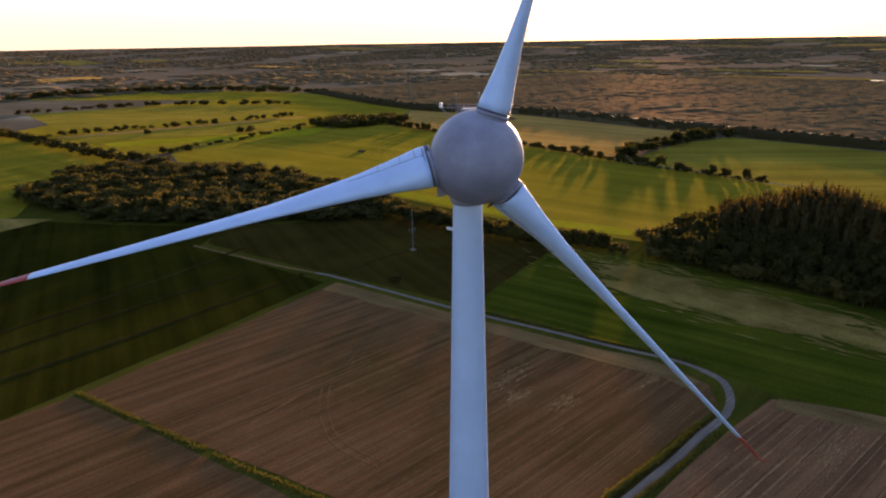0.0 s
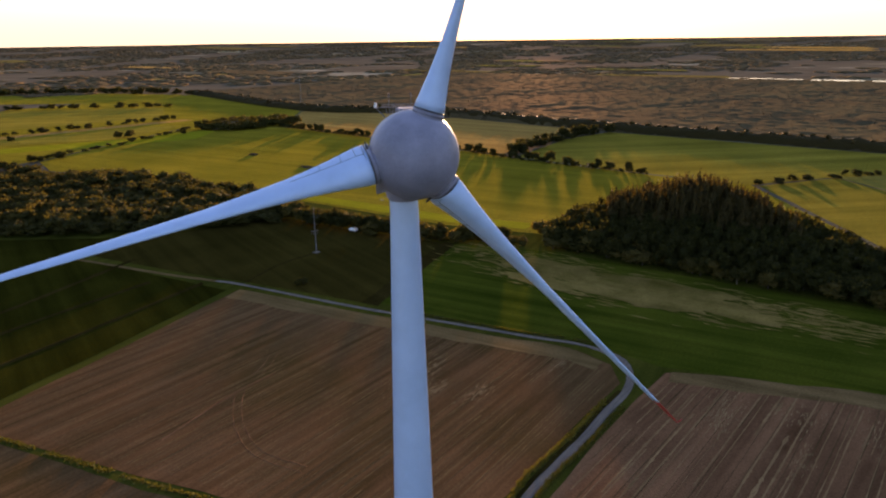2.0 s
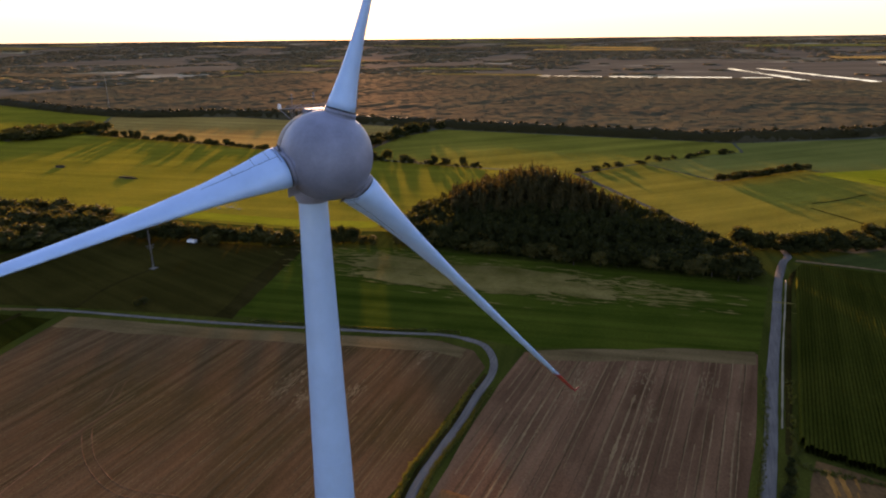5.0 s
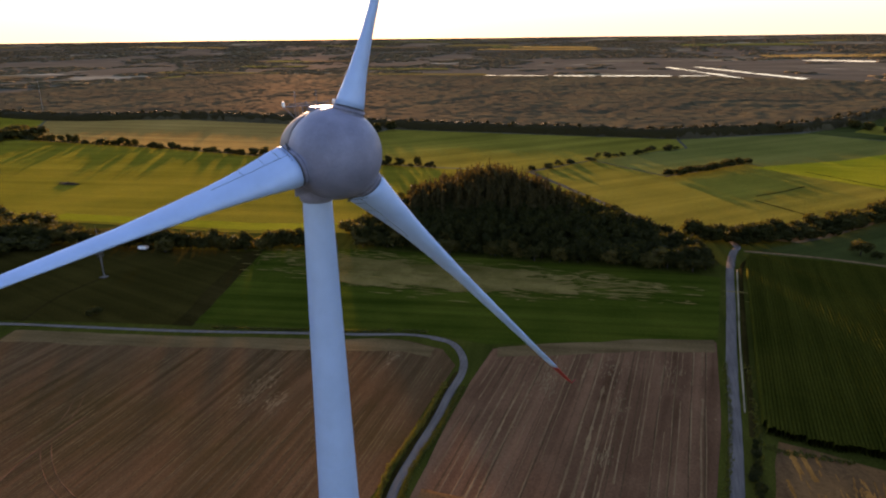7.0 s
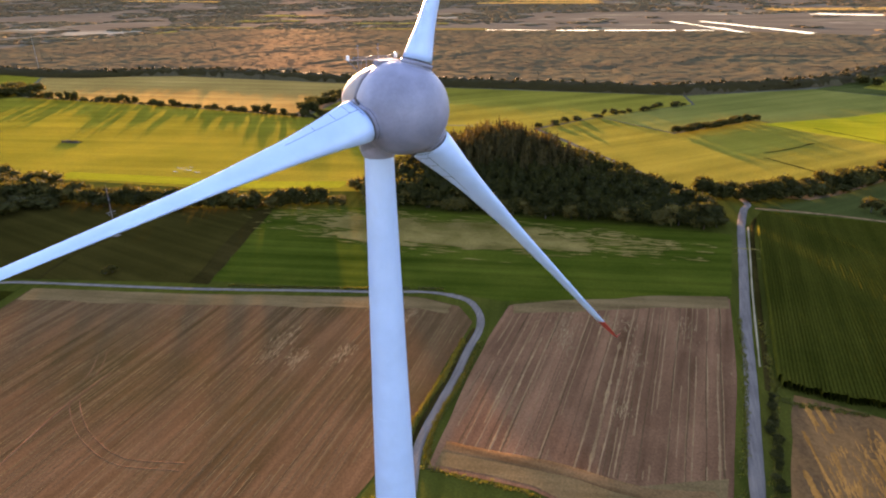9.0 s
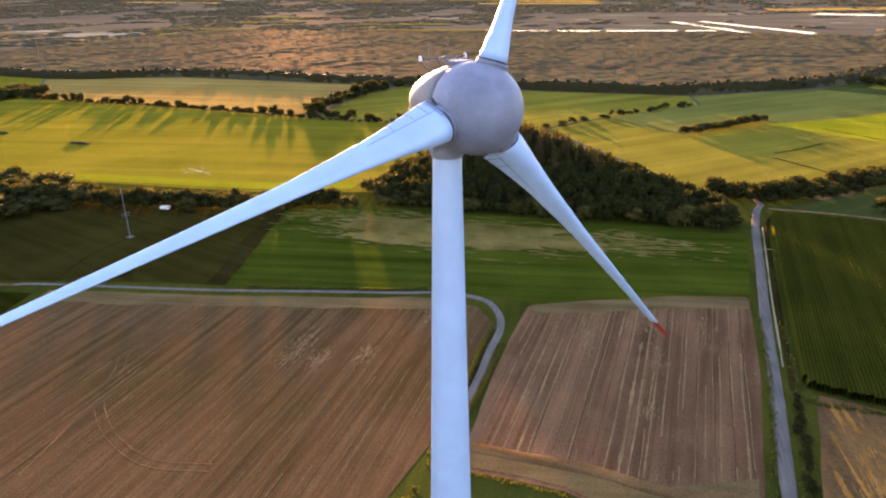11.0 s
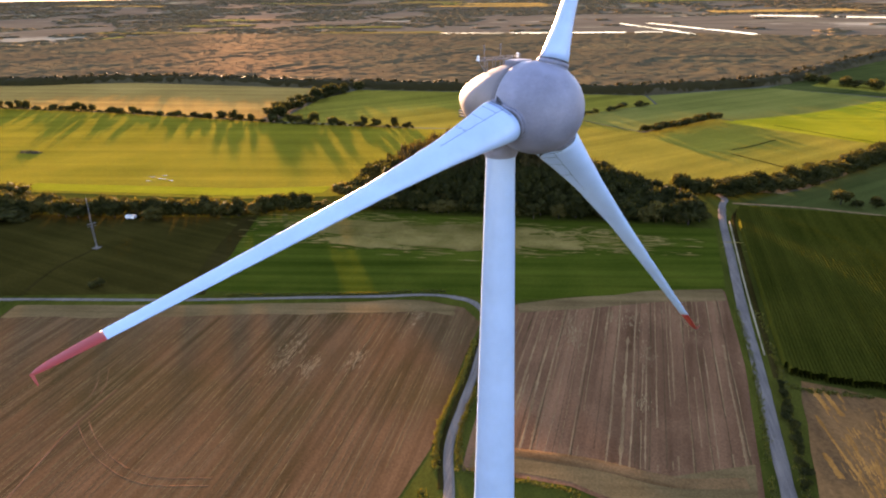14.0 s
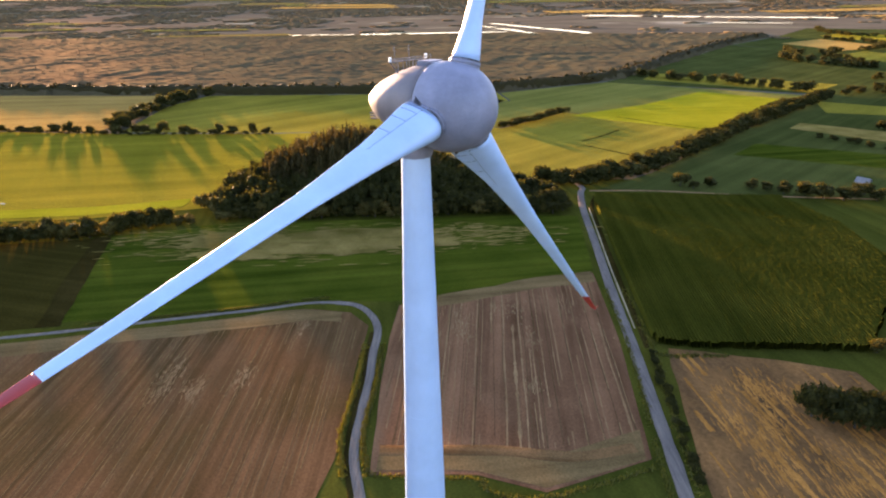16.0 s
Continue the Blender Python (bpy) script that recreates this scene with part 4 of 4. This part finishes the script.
for path in ([(513, -4), (513, 110), (515, 235), (529, 450), (489, 585), (553, 905)], [(513, 0), (588, -111), (704, -190), (938, -345), (1089, -465)]):
    tagged(part("forest_front", wood_front(path, 12, 6.5), NEEDLE), "closed dark leafy front of the forest", "forest", kind="stuff")
canopy("forest_edge_crowns", edge[::3] + 6, 4, 6.5, 6, 10, FAR, "tall dark trees along the forest edge")
ang = rng.uniform(radians(-65), radians(100), 60000)
rad = np.sqrt(rng.uniform(1150 ** 2, 4700 ** 2, 60000))
pts = np.stack([rad * np.cos(ang), rad * np.sin(ang)], 1)
keep = np.array([noise.noise((x * 0.0022, y * 0.0035, 9)) + 0.6 * noise.noise((x * 0.008, y * 0.012, 5)) > -0.1 and not (1200 < x < 2150 and -960 < y < 380 and noise.noise((x * 0.01, y * 0.01, 1)) < 0.35) and not inside(x, y, FOREST) for x, y in pts])
canopy("distant_woods", pts[keep], 2.2, 4.6, 14, 40, DISTWOOD, "distant dark woods and hedges towards the horizon")


# ---- crops and verges ----
def tufts(name, centres, h0, h1, spread, mat, label, blades=5):
    """Upright grass blades in small bunches."""
    n = len(centres) * blades
    c = np.repeat(centres, blades, 0) + rng.normal(size=(n, 2)) * spread
    t, h, w = rng.uniform(0, 3.14, n), rng.uniform(h0, h1, n), rng.uniform(0.06, 0.16, n)
    dx, dy = np.cos(t) * w, np.sin(t) * w
    lean = rng.normal(size=(n, 2)) * 0.12
    v = np.empty((n, 3, 3))
    v[:, 0] = np.stack([c[:, 0] - dx, c[:, 1] - dy, np.zeros(n)], 1)
    v[:, 1] = np.stack([c[:, 0] + dx, c[:, 1] + dy, np.zeros(n)], 1)
    v[:, 2] = np.stack([c[:, 0] + lean[:, 0], c[:, 1] + lean[:, 1], h], 1)
    return tagged(part(name, tri_mesh(name, v.reshape(-1, 3), np.arange(3 * n).reshape(-1, 3)), mat), label, "grass", kind="stuff")


def offset(pts, d):
    line = smooth_line(pts)
    return line + normals(line) * d


def verge(name, pts, gap, spread, h0, h1, label):
    c = along(pts, gap, spread)
    k = np.array([noise.noise((x * 0.15, y * 0.15, 6)) > -0.4 for x, y in c])
    return tufts(name, c[k], h0, h1, 0.18, TUFT, label)


BEND = [(72, 46.4), (78, 48), (91, 48.4), (102, 47.6), (111, 48.4), (119, 47.7)]
verge("lane_verge", [tuple(p) for p in offset(BEND, 2.0)][::4], 0.08, 0.24, 0.25, 0.75, "tall yellow-green grass along the lane")
verge("lane_verge", [tuple(p) for p in offset(BEND, -2.0)][::4], 0.08, 0.24, 0.25, 0.75, "tall yellow-green grass along the lane")
FARSIDE = [(137.5, 63), (136.5, 69), (133, 79), (128.5, 97), (122, 124)]
verge("lane_verge", [tuple(p) for p in offset(FARSIDE, -1.8)][::4], 0.06, 0.22, 0.25, 0.7, "tall yellow-green grass along the lane")
RD = [(30, -3), (67, -6.6), (88, -9), (117, -12), (150, -13.3)]
verge("road_verge", [tuple(p) for p in offset(RD, 2.3)][::5], 0.22, 0.25, 0.25, 0.8, "yellow-green grass beside the road")
verge("road_verge", [tuple(p) for p in offset(RD, -2.6)][::5], 0.3, 0.4, 0.3, 0.8, "rank grass beside the road")
verge("field_edge_grass", [(26, 153), (35, 122), (46, 86), (61, 52), (66, 49)], 0.14, 0.35, 0.25, 0.7, "tall dry grass between stubble fields")
verge("field_edge_grass", [(72, 45), (71.5, 36), (71, 26), (68.5, 24.5), (66.5, 18), (69, 8), (74, -4)], 0.2, 0.25, 0.3, 0.7, "tall yellow-green grass round the field corner")
verge("maize_margin", [(117, -15), (110.2, -15.6), (109.6, -30)], 0.12, 0.4, 0.3, 0.8, "dry grass at the maize field corner")
for p in along([(112, -13.8), (90, -12.0), (70, -10.2)], 1.3, 0.35):
    o = plant(int(rng.integers(0, 2)), *p, rng.uniform(0.5, 1.7), rng.uniform(1.1, 2.6), "roadside bushes", "low dark green bush beside the farm road")
    o.name = "bush"
    tagged(o, "", "bush")

# maize: ragged rows
MZ = [(229, -25), (220, -22.8), (152, -18.2), (115, -15.8), (112.6, -24), (111, -62), (140, -84), (164, -97), (193, -99), (224, -93)]
vs, fs, o = [], [], 0
for k in range(155):
    y0 = -14.5 - 0.75 * k
    xs = np.arange(109.5, 234, 0.9) + rng.uniform(0, 0.9)
    ys = y0 - 0.07 * (xs - 118)
    ok = inside(xs, ys, MZ)
    if ok.sum() < 4:
        continue
    xs, ys = xs[ok], ys[ok]
    n = len(xs)
    h = 1.9 + rng.uniform(-0.08, 0.08, n)
    j = rng.uniform(-0.05, 0.05, (n, 3))
    L = np.stack([xs, ys - 0.34 + j[:, 0], np.full(n, 1.6)], 1)
    T = np.stack([xs + rng.uniform(-0.12, 0.12, n), ys + j[:, 1], h], 1)
    Rr = np.stack([xs, ys + 0.34 + j[:, 2], np.full(n, 1.6)], 1)
    G0, G1 = L * [1, 1, 0], Rr * [1, 1, 0]
    vs.append(np.concatenate([G0, L, T, Rr, G1]))
    i = np.arange(n - 1)
    for q in range(4):
        a, c = o + q * n + i, o + (q + 1) * n + i
        fs.append(np.stack([a, a + 1, c], 1))
        fs.append(np.stack([a + 1, c + 1, c], 1))
    o += 5 * n
maize_v, maize_f = np.concatenate(vs), np.concatenate(fs)
tagged(part("maize_crop", tri_mesh("maize_crop", maize_v, maize_f), MAIZE), "tall green maize standing in close rows", "maize", kind="stuff")


def straw_rows(name, poly, spacing, slope, width, height, y0, y1, x0, x1, seed, label, density=0.0, mat=STRAW):
    """Broken low swaths of pale straw lying along the rows."""
    vs, fs, o = [], [], 0
    for y in np.arange(y0, y1, spacing):
        yy = y + rng.uniform(-0.35, 0.35) * spacing
        thick = rng.uniform(0.3, 1.3)
        xs = np.arange(x0, x1, 0.8)
        ys = yy + slope * (xs - x0) + np.array([0.25 * noise.noise((x * 0.06, yy, seed)) for x in xs])
        live = inside(xs, ys, poly) & np.array([noise.noise((x * 0.05, yy * 0.5, seed + 3)) > density for x in xs])
        for i in range(len(xs) - 1):
            if live[i] and live[i + 1]:
                w = width * thick * (0.35 + 1.1 * abs(noise.noise((xs[i] * 0.55, yy, 1))))
                w2 = width * thick * (0.35 + 1.1 * abs(noise.noise((xs[i + 1] * 0.55, yy, 1))))
                vs += [(xs[i], ys[i] - w, 0.072), (xs[i], ys[i], 0.075 + height), (xs[i], ys[i] + w, 0.072), (xs[i + 1], ys[i + 1] - w2, 0.072), (xs[i + 1], ys[i + 1], 0.075 + height), (xs[i + 1], ys[i + 1] + w2, 0.072)]
                fs += [(o, o + 3, o + 4), (o, o + 4, o + 1), (o + 1, o + 4, o + 5), (o + 1, o + 5, o + 2)]
                o += 6
    return tagged(part(name, tri_mesh(name, np.array(vs), np.array(fs)), mat), label, "straw", kind="stuff")


F1 = [(104, 168), (30, 151), (38, 121), (49, 87), (64, 54), (108, 53), (122, 53), (129, 58), (130, 66), (126, 80), (121, 100), (113, 130)]
F2 = [(131, 42), (139, 30), (148, 8), (152, -8), (117, -7), (80, -3), (78, 20), (79, 42), (100, 44)]
straw_rows("straw_swath", F1, 1.0, 0.02, 0.13, 0.02, 50, 172, 28, 134, 2, "thin pale straw rows on stubble", -0.2, HEADLAND)
straw_rows("straw_swath", F2, 1.7, -0.05, 0.32, 0.03, -10, 52, 70, 154, 8, "pale straw rows on stubble", -0.2, STRAW)
straw_rows("furrow", F2, 3.4, -0.05, 0.26, 0.012, -10, 52, 70, 154, 5, "dark furrows between the straw rows", -0.35, FURROW)

RF = [(111, -19), (106, -40), (102, -53), (90, -55), (57, -58), (45, -14), (67, -13), (90, -16)]
straw_rows("lodged_straw", RF, 1.9, 0.13, 0.75, 0.14, -72, -8, 45, 112, 4, "orange lodged straw in broken rows", 0.08, LODGED)


def clod_patch(name, spots, label, mat=CHALK, size=1.0, tall=0.105):
    """Pale bare patches of chalky clods."""
    vs, fs, o = [], [], 0
    for cx, cy, rx, ry, n in spots:
        for _ in range(int(n * 1.8)):
            x, y = cx + rng.normal() * rx, cy + rng.normal() * ry
            a, bb, t = rng.uniform(0.4, 1.9) * size, rng.uniform(0.06, 0.2) * size, rng.normal() * 0.1
            c, s2 = math.cos(t), math.sin(t)
            for px, py in ((-a, -bb), (a, -bb * 0.6), (a * 0.8, bb), (-a * 0.7, bb * 0.8)):
                vs.append((x + px * c - py * s2, y + px * s2 + py * c, 0.074))
            vs.append((x, y, tall))
            fs += [(o, o + 1, o + 4), (o + 1, o + 2, o + 4), (o + 2, o + 3, o + 4), (o + 3, o, o + 4)]
            o += 5
    return tagged(part(name, tri_mesh(name, np.array(vs), np.array(fs)), mat), label, "soil", kind="stuff")


clod_patch("pale_clods", ((101, 90, 4, 1.4, 110), (97, 83, 2, 1.2, 60), (102, 74, 2.2, 1.2, 60), (119, 112, 1, 2, 30), (124, 66, 3, 1, 30), (128, 30, 5, 1.2, 60), (122, 27, 4, 1, 40), (133, 16, 3, 3, 45), (117, 12, 3, 1, 25), (134, 2, 4, 2, 40), (98, 14, 2, 1, 20)), "pale scattered straw and clods on the stubble", CHALK, 0.5, 0.09)


def dry_streaks(name, spots, label):
    """Thin ragged streaks of dry grass lying along the mowing lines."""
    vs, fs, o = [], [], 0
    for cx, cy, rx, ry, n in spots:
        for _ in range(n):
            x, y = cx + rng.normal() * rx, cy + rng.normal() * ry
            if not 160 < x < 199:
                continue
            ln, w, z = rng.uniform(0.8, 4.5), rng.uniform(0.1, 0.45), 0.25 + rng.uniform(0, 0.03)
            vs += [(x + 0.1 * ln, y - ln, z), (x + w, y + rng.uniform(-0.4, 0.4) * ln, z + 0.03), (x - 0.1 * ln, y + ln, z), (x - w, y + rng.uniform(-0.4, 0.4) * ln, z)]
            fs += [(o, o + 1, o + 2), (o, o + 2, o + 3)]
            o += 4
    return tagged(part(name, tri_mesh(name, np.array(vs), np.array(fs)), TAN), label, "grass", kind="stuff")


dry_streaks("dry_grass", ((184, 98, 5, 22, 420), (178, 70, 5, 22, 420), (186, 50, 5, 24, 380), (170, 96, 4, 14, 160), (188, 20, 4, 14, 120)), "ragged streaks of dry grass in the green field")
clod_patch("lodged_clumps", ((98, -30, 3, 2, 70), (94, -36, 4, 3, 90), (84, -28, 5, 2, 90), (76, -24, 5, 2, 80), (88, -22, 6, 1.5, 60), (72, -36, 5, 3, 90), (78, -44, 3, 3, 60), (64, -30, 4, 5, 80), (62, -18, 5, 2, 60)), "orange clumps of lodged straw", LODGED, 0.9, 0.14)


# ---- masts, sheds ----
def lattice(name, x, y, h, w, mat, label, arm=None):
    mast = tagged(new(name), label, "mast")
    mast.location = (x, y, 0)
    for i in range(3):
        t = 2.09 * i
        bm = bmesh.new()
        rod(bm, (w * math.cos(t), w * math.sin(t), 0), (w * 0.5 * math.cos(t), w * 0.5 * math.sin(t), h), w * 0.16, w * 0.12, 6)
        part("leg", bm, mat, mast)
    n = int(h / (w * 3.5))
    bm = bmesh.new()
    for k in range(n):
        for i in range(3):
            s0, s1 = w * (1 - 0.5 * k / n), w * (1 - 0.5 * (k + 1) / n)
            t0, t1 = 2.09 * i, 2.09 * (i + 1)
            rod(bm, (s0 * math.cos(t0), s0 * math.sin(t0), h * k / n), (s1 * math.cos(t1), s1 * math.sin(t1), h * (k + 1) / n), w * 0.07, None, 4)
    part("bracing", bm, mat, mast)
    if arm:
        bm = bmesh.new()
        rod(bm, (-1.4, 0.4, arm), (1.4, -0.4, arm), 0.09)
        rod(bm, (-1.2, 0.4, arm - 0.9), (1.2, -0.4, arm - 0.9), 0.07)
        part("cross_arm", bm, mat, mast)
        bm = bmesh.new()
        box(bm, (-1.1, -1.1, 0), (1.1, 1.1, 0.18))
        part("footing", bm, GRAVEL, mast)
    bm = bmesh.new()
    rod(bm, (0, 0, h), (0, 0, h + 1.5), w * 0.1)
    part("antenna", bm, mat, mast)
    return mast


lattice("lattice_mast", 148, 180, 16.5, 0.27, STEEL, "slender grey lattice mast with a cross arm", 8.3)
lattice("radio_mast", 501, 604, 37, 0.5, WALLM, "tall pale radio mast at the forest edge")


def barn(x, y, turn, w, d, h, roof_h, label, name="barn"):
    b2 = tagged(new(name), label, "building")
    b2.matrix_basis = pose(x, y, 0, 0, 0, turn)
    bm = bmesh.new()
    v = [bm.verts.new(p) for p in ((-w, -d, 0), (w, -d, 0), (w, d, 0), (-w, d, 0), (-w, -d, h), (w, -d, h), (w, d, h), (-w, d, h), (-w, 0, h + roof_h), (w, 0, h + roof_h))]
    for q in ((0, 1, 5, 4), (2, 3, 7, 6), (1, 2, 6, 9, 5), (3, 0, 4, 8, 7)):
        bm.faces.new([v[i] for i in q])
    part("wall", bm, WALLM, b2)
    for sgn in (-1, 1):
        bm = bmesh.new()
        e2 = 0.4
        pts = [(-w - e2, sgn * (d + e2), h - 0.15), (w + e2, sgn * (d + e2), h - 0.15), (w + e2, 0, h + roof_h + 0.05), (-w - e2, 0, h + roof_h + 0.05)]
        lo = [bm.verts.new(p) for p in pts]
        hi = [bm.verts.new((p[0], p[1], p[2] + 0.18)) for p in pts]
        bm.faces.new(lo)
        bm.faces.new(hi[::-1])
        for i in range(4):
            bm.faces.new((lo[i], lo[(i + 1) % 4], hi[(i + 1) % 4], hi[i]))
        bmesh.ops.recalc_face_normals(bm, faces=bm.faces)
        part("roof", bm, ROOF, b2)
    bm = bmesh.new()
    box(bm, (-w * 0.3, -d - 0.06, 0), (w * 0.1, -d + 0.02, h * 0.8))
    part("door", bm, DARK, b2)
    return b2


barn(350, 516, 20, 11, 5, 3.2, 2.6, "long farm barn with a grey roof among trees")
barn(336, 527, 70, 7, 4, 3.0, 2.6, "farmhouse with a grey roof among trees", "farmhouse")
barn(240, -134, 40, 2.2, 1.7, 1.8, 1.5, "small house with a pale roof among trees", "cottage")

trailer = tagged(new("livestock_trailer"), "small white farm trailer parked on the meadow", "trailer")
trailer.matrix_basis = pose(175.5, 188.5, 0, 0, 0, 95)
bm = bmesh.new()
bmesh.ops.bevel(bm, geom=[e3 for e3 in box(bm, (-1.8, -0.9, 0.45), (1.8, 0.9, 1.5)) and bm.edges], offset=0.12, segments=2, affect="EDGES")
part("body", bm, PALE, trailer)
for sgn in (-1, 1):
    o = part("wheel", lathe([(0.12, -0.1), (0.34, -0.1), (0.36, 0), (0.34, 0.1), (0.12, 0.1)], 16), DARK, trailer)
    o.matrix_basis = pose(0, sgn * 0.85, 0.36, 90, 0, 0)
bm = bmesh.new()
rod(bm, (1.8, 0, 0.5), (2.9, 0, 0.45), 0.05)
part("drawbar", bm, STEEL, trailer)


# ---- turbine fittings ----
def top_z(z):
    """Height of the nacelle skin above the axis at depth z."""
    return float(np.interp(-z, [1.06, 2.3, 3.2, 4.1, 5.0, 5.8], [2.95, 2.76, 2.53, 2.25, 1.92, 1.55]))


def fitting(name, bm, mat, label=""):
    o = under(part(name, bm, mat, None, label))
    o.matrix_basis = ROTOR
    return o


bm = bmesh.new()
box(bm, (-0.75, 2.5, -2.3), (0.75, 3.02, -1.15))
bmesh.ops.bevel(bm, geom=list(bm.edges), offset=0.06, segments=2, affect="EDGES")
fitting("roof_hatch", bm, HUBGREY)
for x in (-0.8, 0.8):
    bm = bmesh.new()
    for z in (-2.3, -3.1, -3.9):
        rod(bm, (x, top_z(z) - 0.15, z), (x, top_z(z) + 0.55, z), 0.025)
    rod(bm, (x, top_z(-2.3) + 0.55, -2.3), (x, top_z(-3.1) + 0.55, -3.1), 0.025)
    rod(bm, (x, top_z(-3.1) + 0.55, -3.1), (x, top_z(-3.9) + 0.55, -3.9), 0.025)
    fitting("railing", bm, STEEL)
inv = ROTOR.inverted()
for spot in ((30.61, 33.72, 70.77), (33.64, 31.46, 70.76)):
    q = inv @ Vector(spot)
    bm = lathe([(0.06, 0.0), (0.12, 0.03), (0.13, 0.1), (0.09, 0.17), (0.1, 0.2), (0.11, 0.28), (0.06, 0.35)], 16)
    lamp = under(part("warning_light", bm, PALE, None, "white glass obstruction light"))
    lamp.matrix_basis = Matrix.Translation(Vector(spot) - Vector((0, 0, 0.2)))
    bm = bmesh.new()
    rod(bm, q - Vector((0, 0.2, 0)), (0.62 * q.x, top_z(q.z) - 0.25, q.z), 0.035)
    fitting("light_arm", bm, STEEL)
for x, z in ((-0.86, -4.15), (0.78, -4.25)):
    bm = bmesh.new()
    rod(bm, (x, top_z(z) - 0.2, z), (x, 3.8, z), 0.022)
    rod(bm, (x - 0.14, 3.62, z), (x + 0.14, 3.62, z), 0.02)
    bmesh.ops.create_icosphere(bm, subdivisions=1, radius=0.07, matrix=Matrix.Translation((x, 3.83, z)))
    fitting("anemometer", bm, STEEL)
for z, h, w in ((-3.6, 2.93, 1.9), (-3.75, 3.1, 1.5), (-4.2, 2.93, 1.4)):      # open instrument frame between the lights
    bm = bmesh.new()
    rod(bm, (-w, h, z), (w, h, z), 0.025)
    fitting("crossbar", bm, STEEL)
for x in (-1.4, -0.6, 0.6, 1.4):
    bm = bmesh.new()
    rod(bm, (x, 2.93, -3.5), (x, 2.93, -4.3), 0.022)
    rod(bm, (x * 0.85, 2.93, -3.7), (x * 0.75, 1.95, -3.7), 0.02)
    fitting("frame_strut", bm, STEEL)

# pointed guard low on the nacelle, just behind the spinner
bm = bmesh.new()
ga = radians(-139.5)
ring = []
for a2, r2, z2 in ((-0.3, 2.7, -1.12), (0.0, 3.8, -1.55), (0.45, 2.85, -1.1), (0.3, 2.6, -2.4), (-0.25, 2.6, -2.4)):
    ring.append(bm.verts.new((r2 * math.sin(ga + a2), r2 * math.cos(ga + a2), z2)))
for q in ((0, 1, 2), (2, 1, 3), (3, 1, 4), (4, 1, 0), (0, 2, 3, 4)):
    bm.faces.new([ring[i] for i in q])
bmesh.ops.recalc_face_normals(bm, faces=bm.faces)
fitting("rain_guard", bm, HUBGREY)
for k, y in enumerate((-0.75, -0.95, -1.15)):
    bm = bmesh.new()
    box(bm, (-1.42 + 0.02 * k, y, -6.35), (-0.85, y + 0.09, -5.75))
    fitting("vent_slat", bm, DARK)


def surface_line(r0, r1, k0, k1, n, off=0.006, w=0.014):
    """A dark joint lying on the blade skin between two loop places."""
    pts = []
    for i in range(n + 1):
        t = i / n
        r, k = r0 + (r1 - r0) * t, k0 + (k1 - k0) * t
        ring = section(r, off)
        a, c = Vector(ring[int(k) % NP]), Vector(ring[(int(k) + 1) % NP])
        pts.append(a.lerp(c, k - int(k)))
    bm = bmesh.new()
    for p, q in zip(pts, pts[1:]):
        if (q - p).length > 1e-4:
            rod(bm, p, q, w, None, 4)
    return bm


joints = []
for r0, r1, k0, k1, n in ((3.35, 8.5, 6.2, 5.2, 20), (3.9, 3.9, 1.0, 6.1, 12), (4.9, 4.9, 1.0, 5.9, 12), (6.4, 6.4, 1.0, 5.6, 12), (3.35, 3.35, 1, 8, 14)):
    joints.append(surface_line(r0, r1, k0, k1, n))
blades = [o for o in turbine.children if o.name.startswith("blade")]
first = [part("panel_joint", bm, DARK, blades[0]) for bm in joints]
for other in blades[1:]:
    for o in first:
        part("panel_joint", o.data, DARK, other)
# root end faces: the gap's shadow is put into their dark colour
for k, shell in enumerate(blades):
    cap = part("root_cap", blade_shell(3.1, 3.168, 2), DARK, shell, "blade root end face, painted dark for its shadow") if k == 0 else part("root_cap", cap.data, DARK, shell, "blade root end face, painted dark for its shadow")

winglet = None
for shell in blades:
    tip = [o for o in shell.children if o.name.startswith("blade_tip")][0]
    if winglet is None:
        bm = bmesh.new()
        bmesh.ops.create_cube(bm, size=1)
        for v in bm.verts:
            out = v.co.x < 0
            v.co = Vector((-0.5 if out else 0.06, 31.95 + v.co.y * (0.06 if out else 0.16), AHEAD + CONE * 31.95 + 0.15 * (1 if out else 0) + v.co.z * 0.03))
        bmesh.ops.bevel(bm, geom=list(bm.edges), offset=0.008, segments=1, affect="EDGES")
        winglet = part("winglet", bm, RED, tip).data
    else:
        part("winglet", winglet, RED, tip)


# ---- meadow details ----
for x, y, w, l in ((226, 212, 0.3, 2.4), (228, 218, 0.25, 2), (224, 206, 0.25, 1.6), (231, 214, 0.22, 1.4), (222, 216, 0.2, 1.5)):
    bm = bmesh.new()
    ring = [bm.verts.new((x + w * math.cos(t) * (1 + 0.3 * noise.noise((t, x, 1))), y + l * math.sin(t) * (1 + 0.3 * noise.noise((t, y, 2))), 0.16)) for t in np.linspace(0, 2 * math.pi, 18, endpoint=False)]
    bm.faces.new(ring)
    structure("puddle", bm, WATER, "shallow bright puddle in the meadow", "puddle")
for x, y, l in ((258, 313, 6), (268, 380, 3)):
    c = np.stack([x + rng.normal(size=500) * 0.9, y + rng.uniform(-l, l, 500), np.abs(rng.normal(size=500)) * 0.45 + 0.1], 1)
    v, f = cards(c, rng.uniform(0.15, 0.4, 500))
    tagged(part("brush_pile", tri_mesh("brush_pile", v, f), BARK), "low dark pile of cut brushwood on the meadow", "brush pile", kind="stuff")
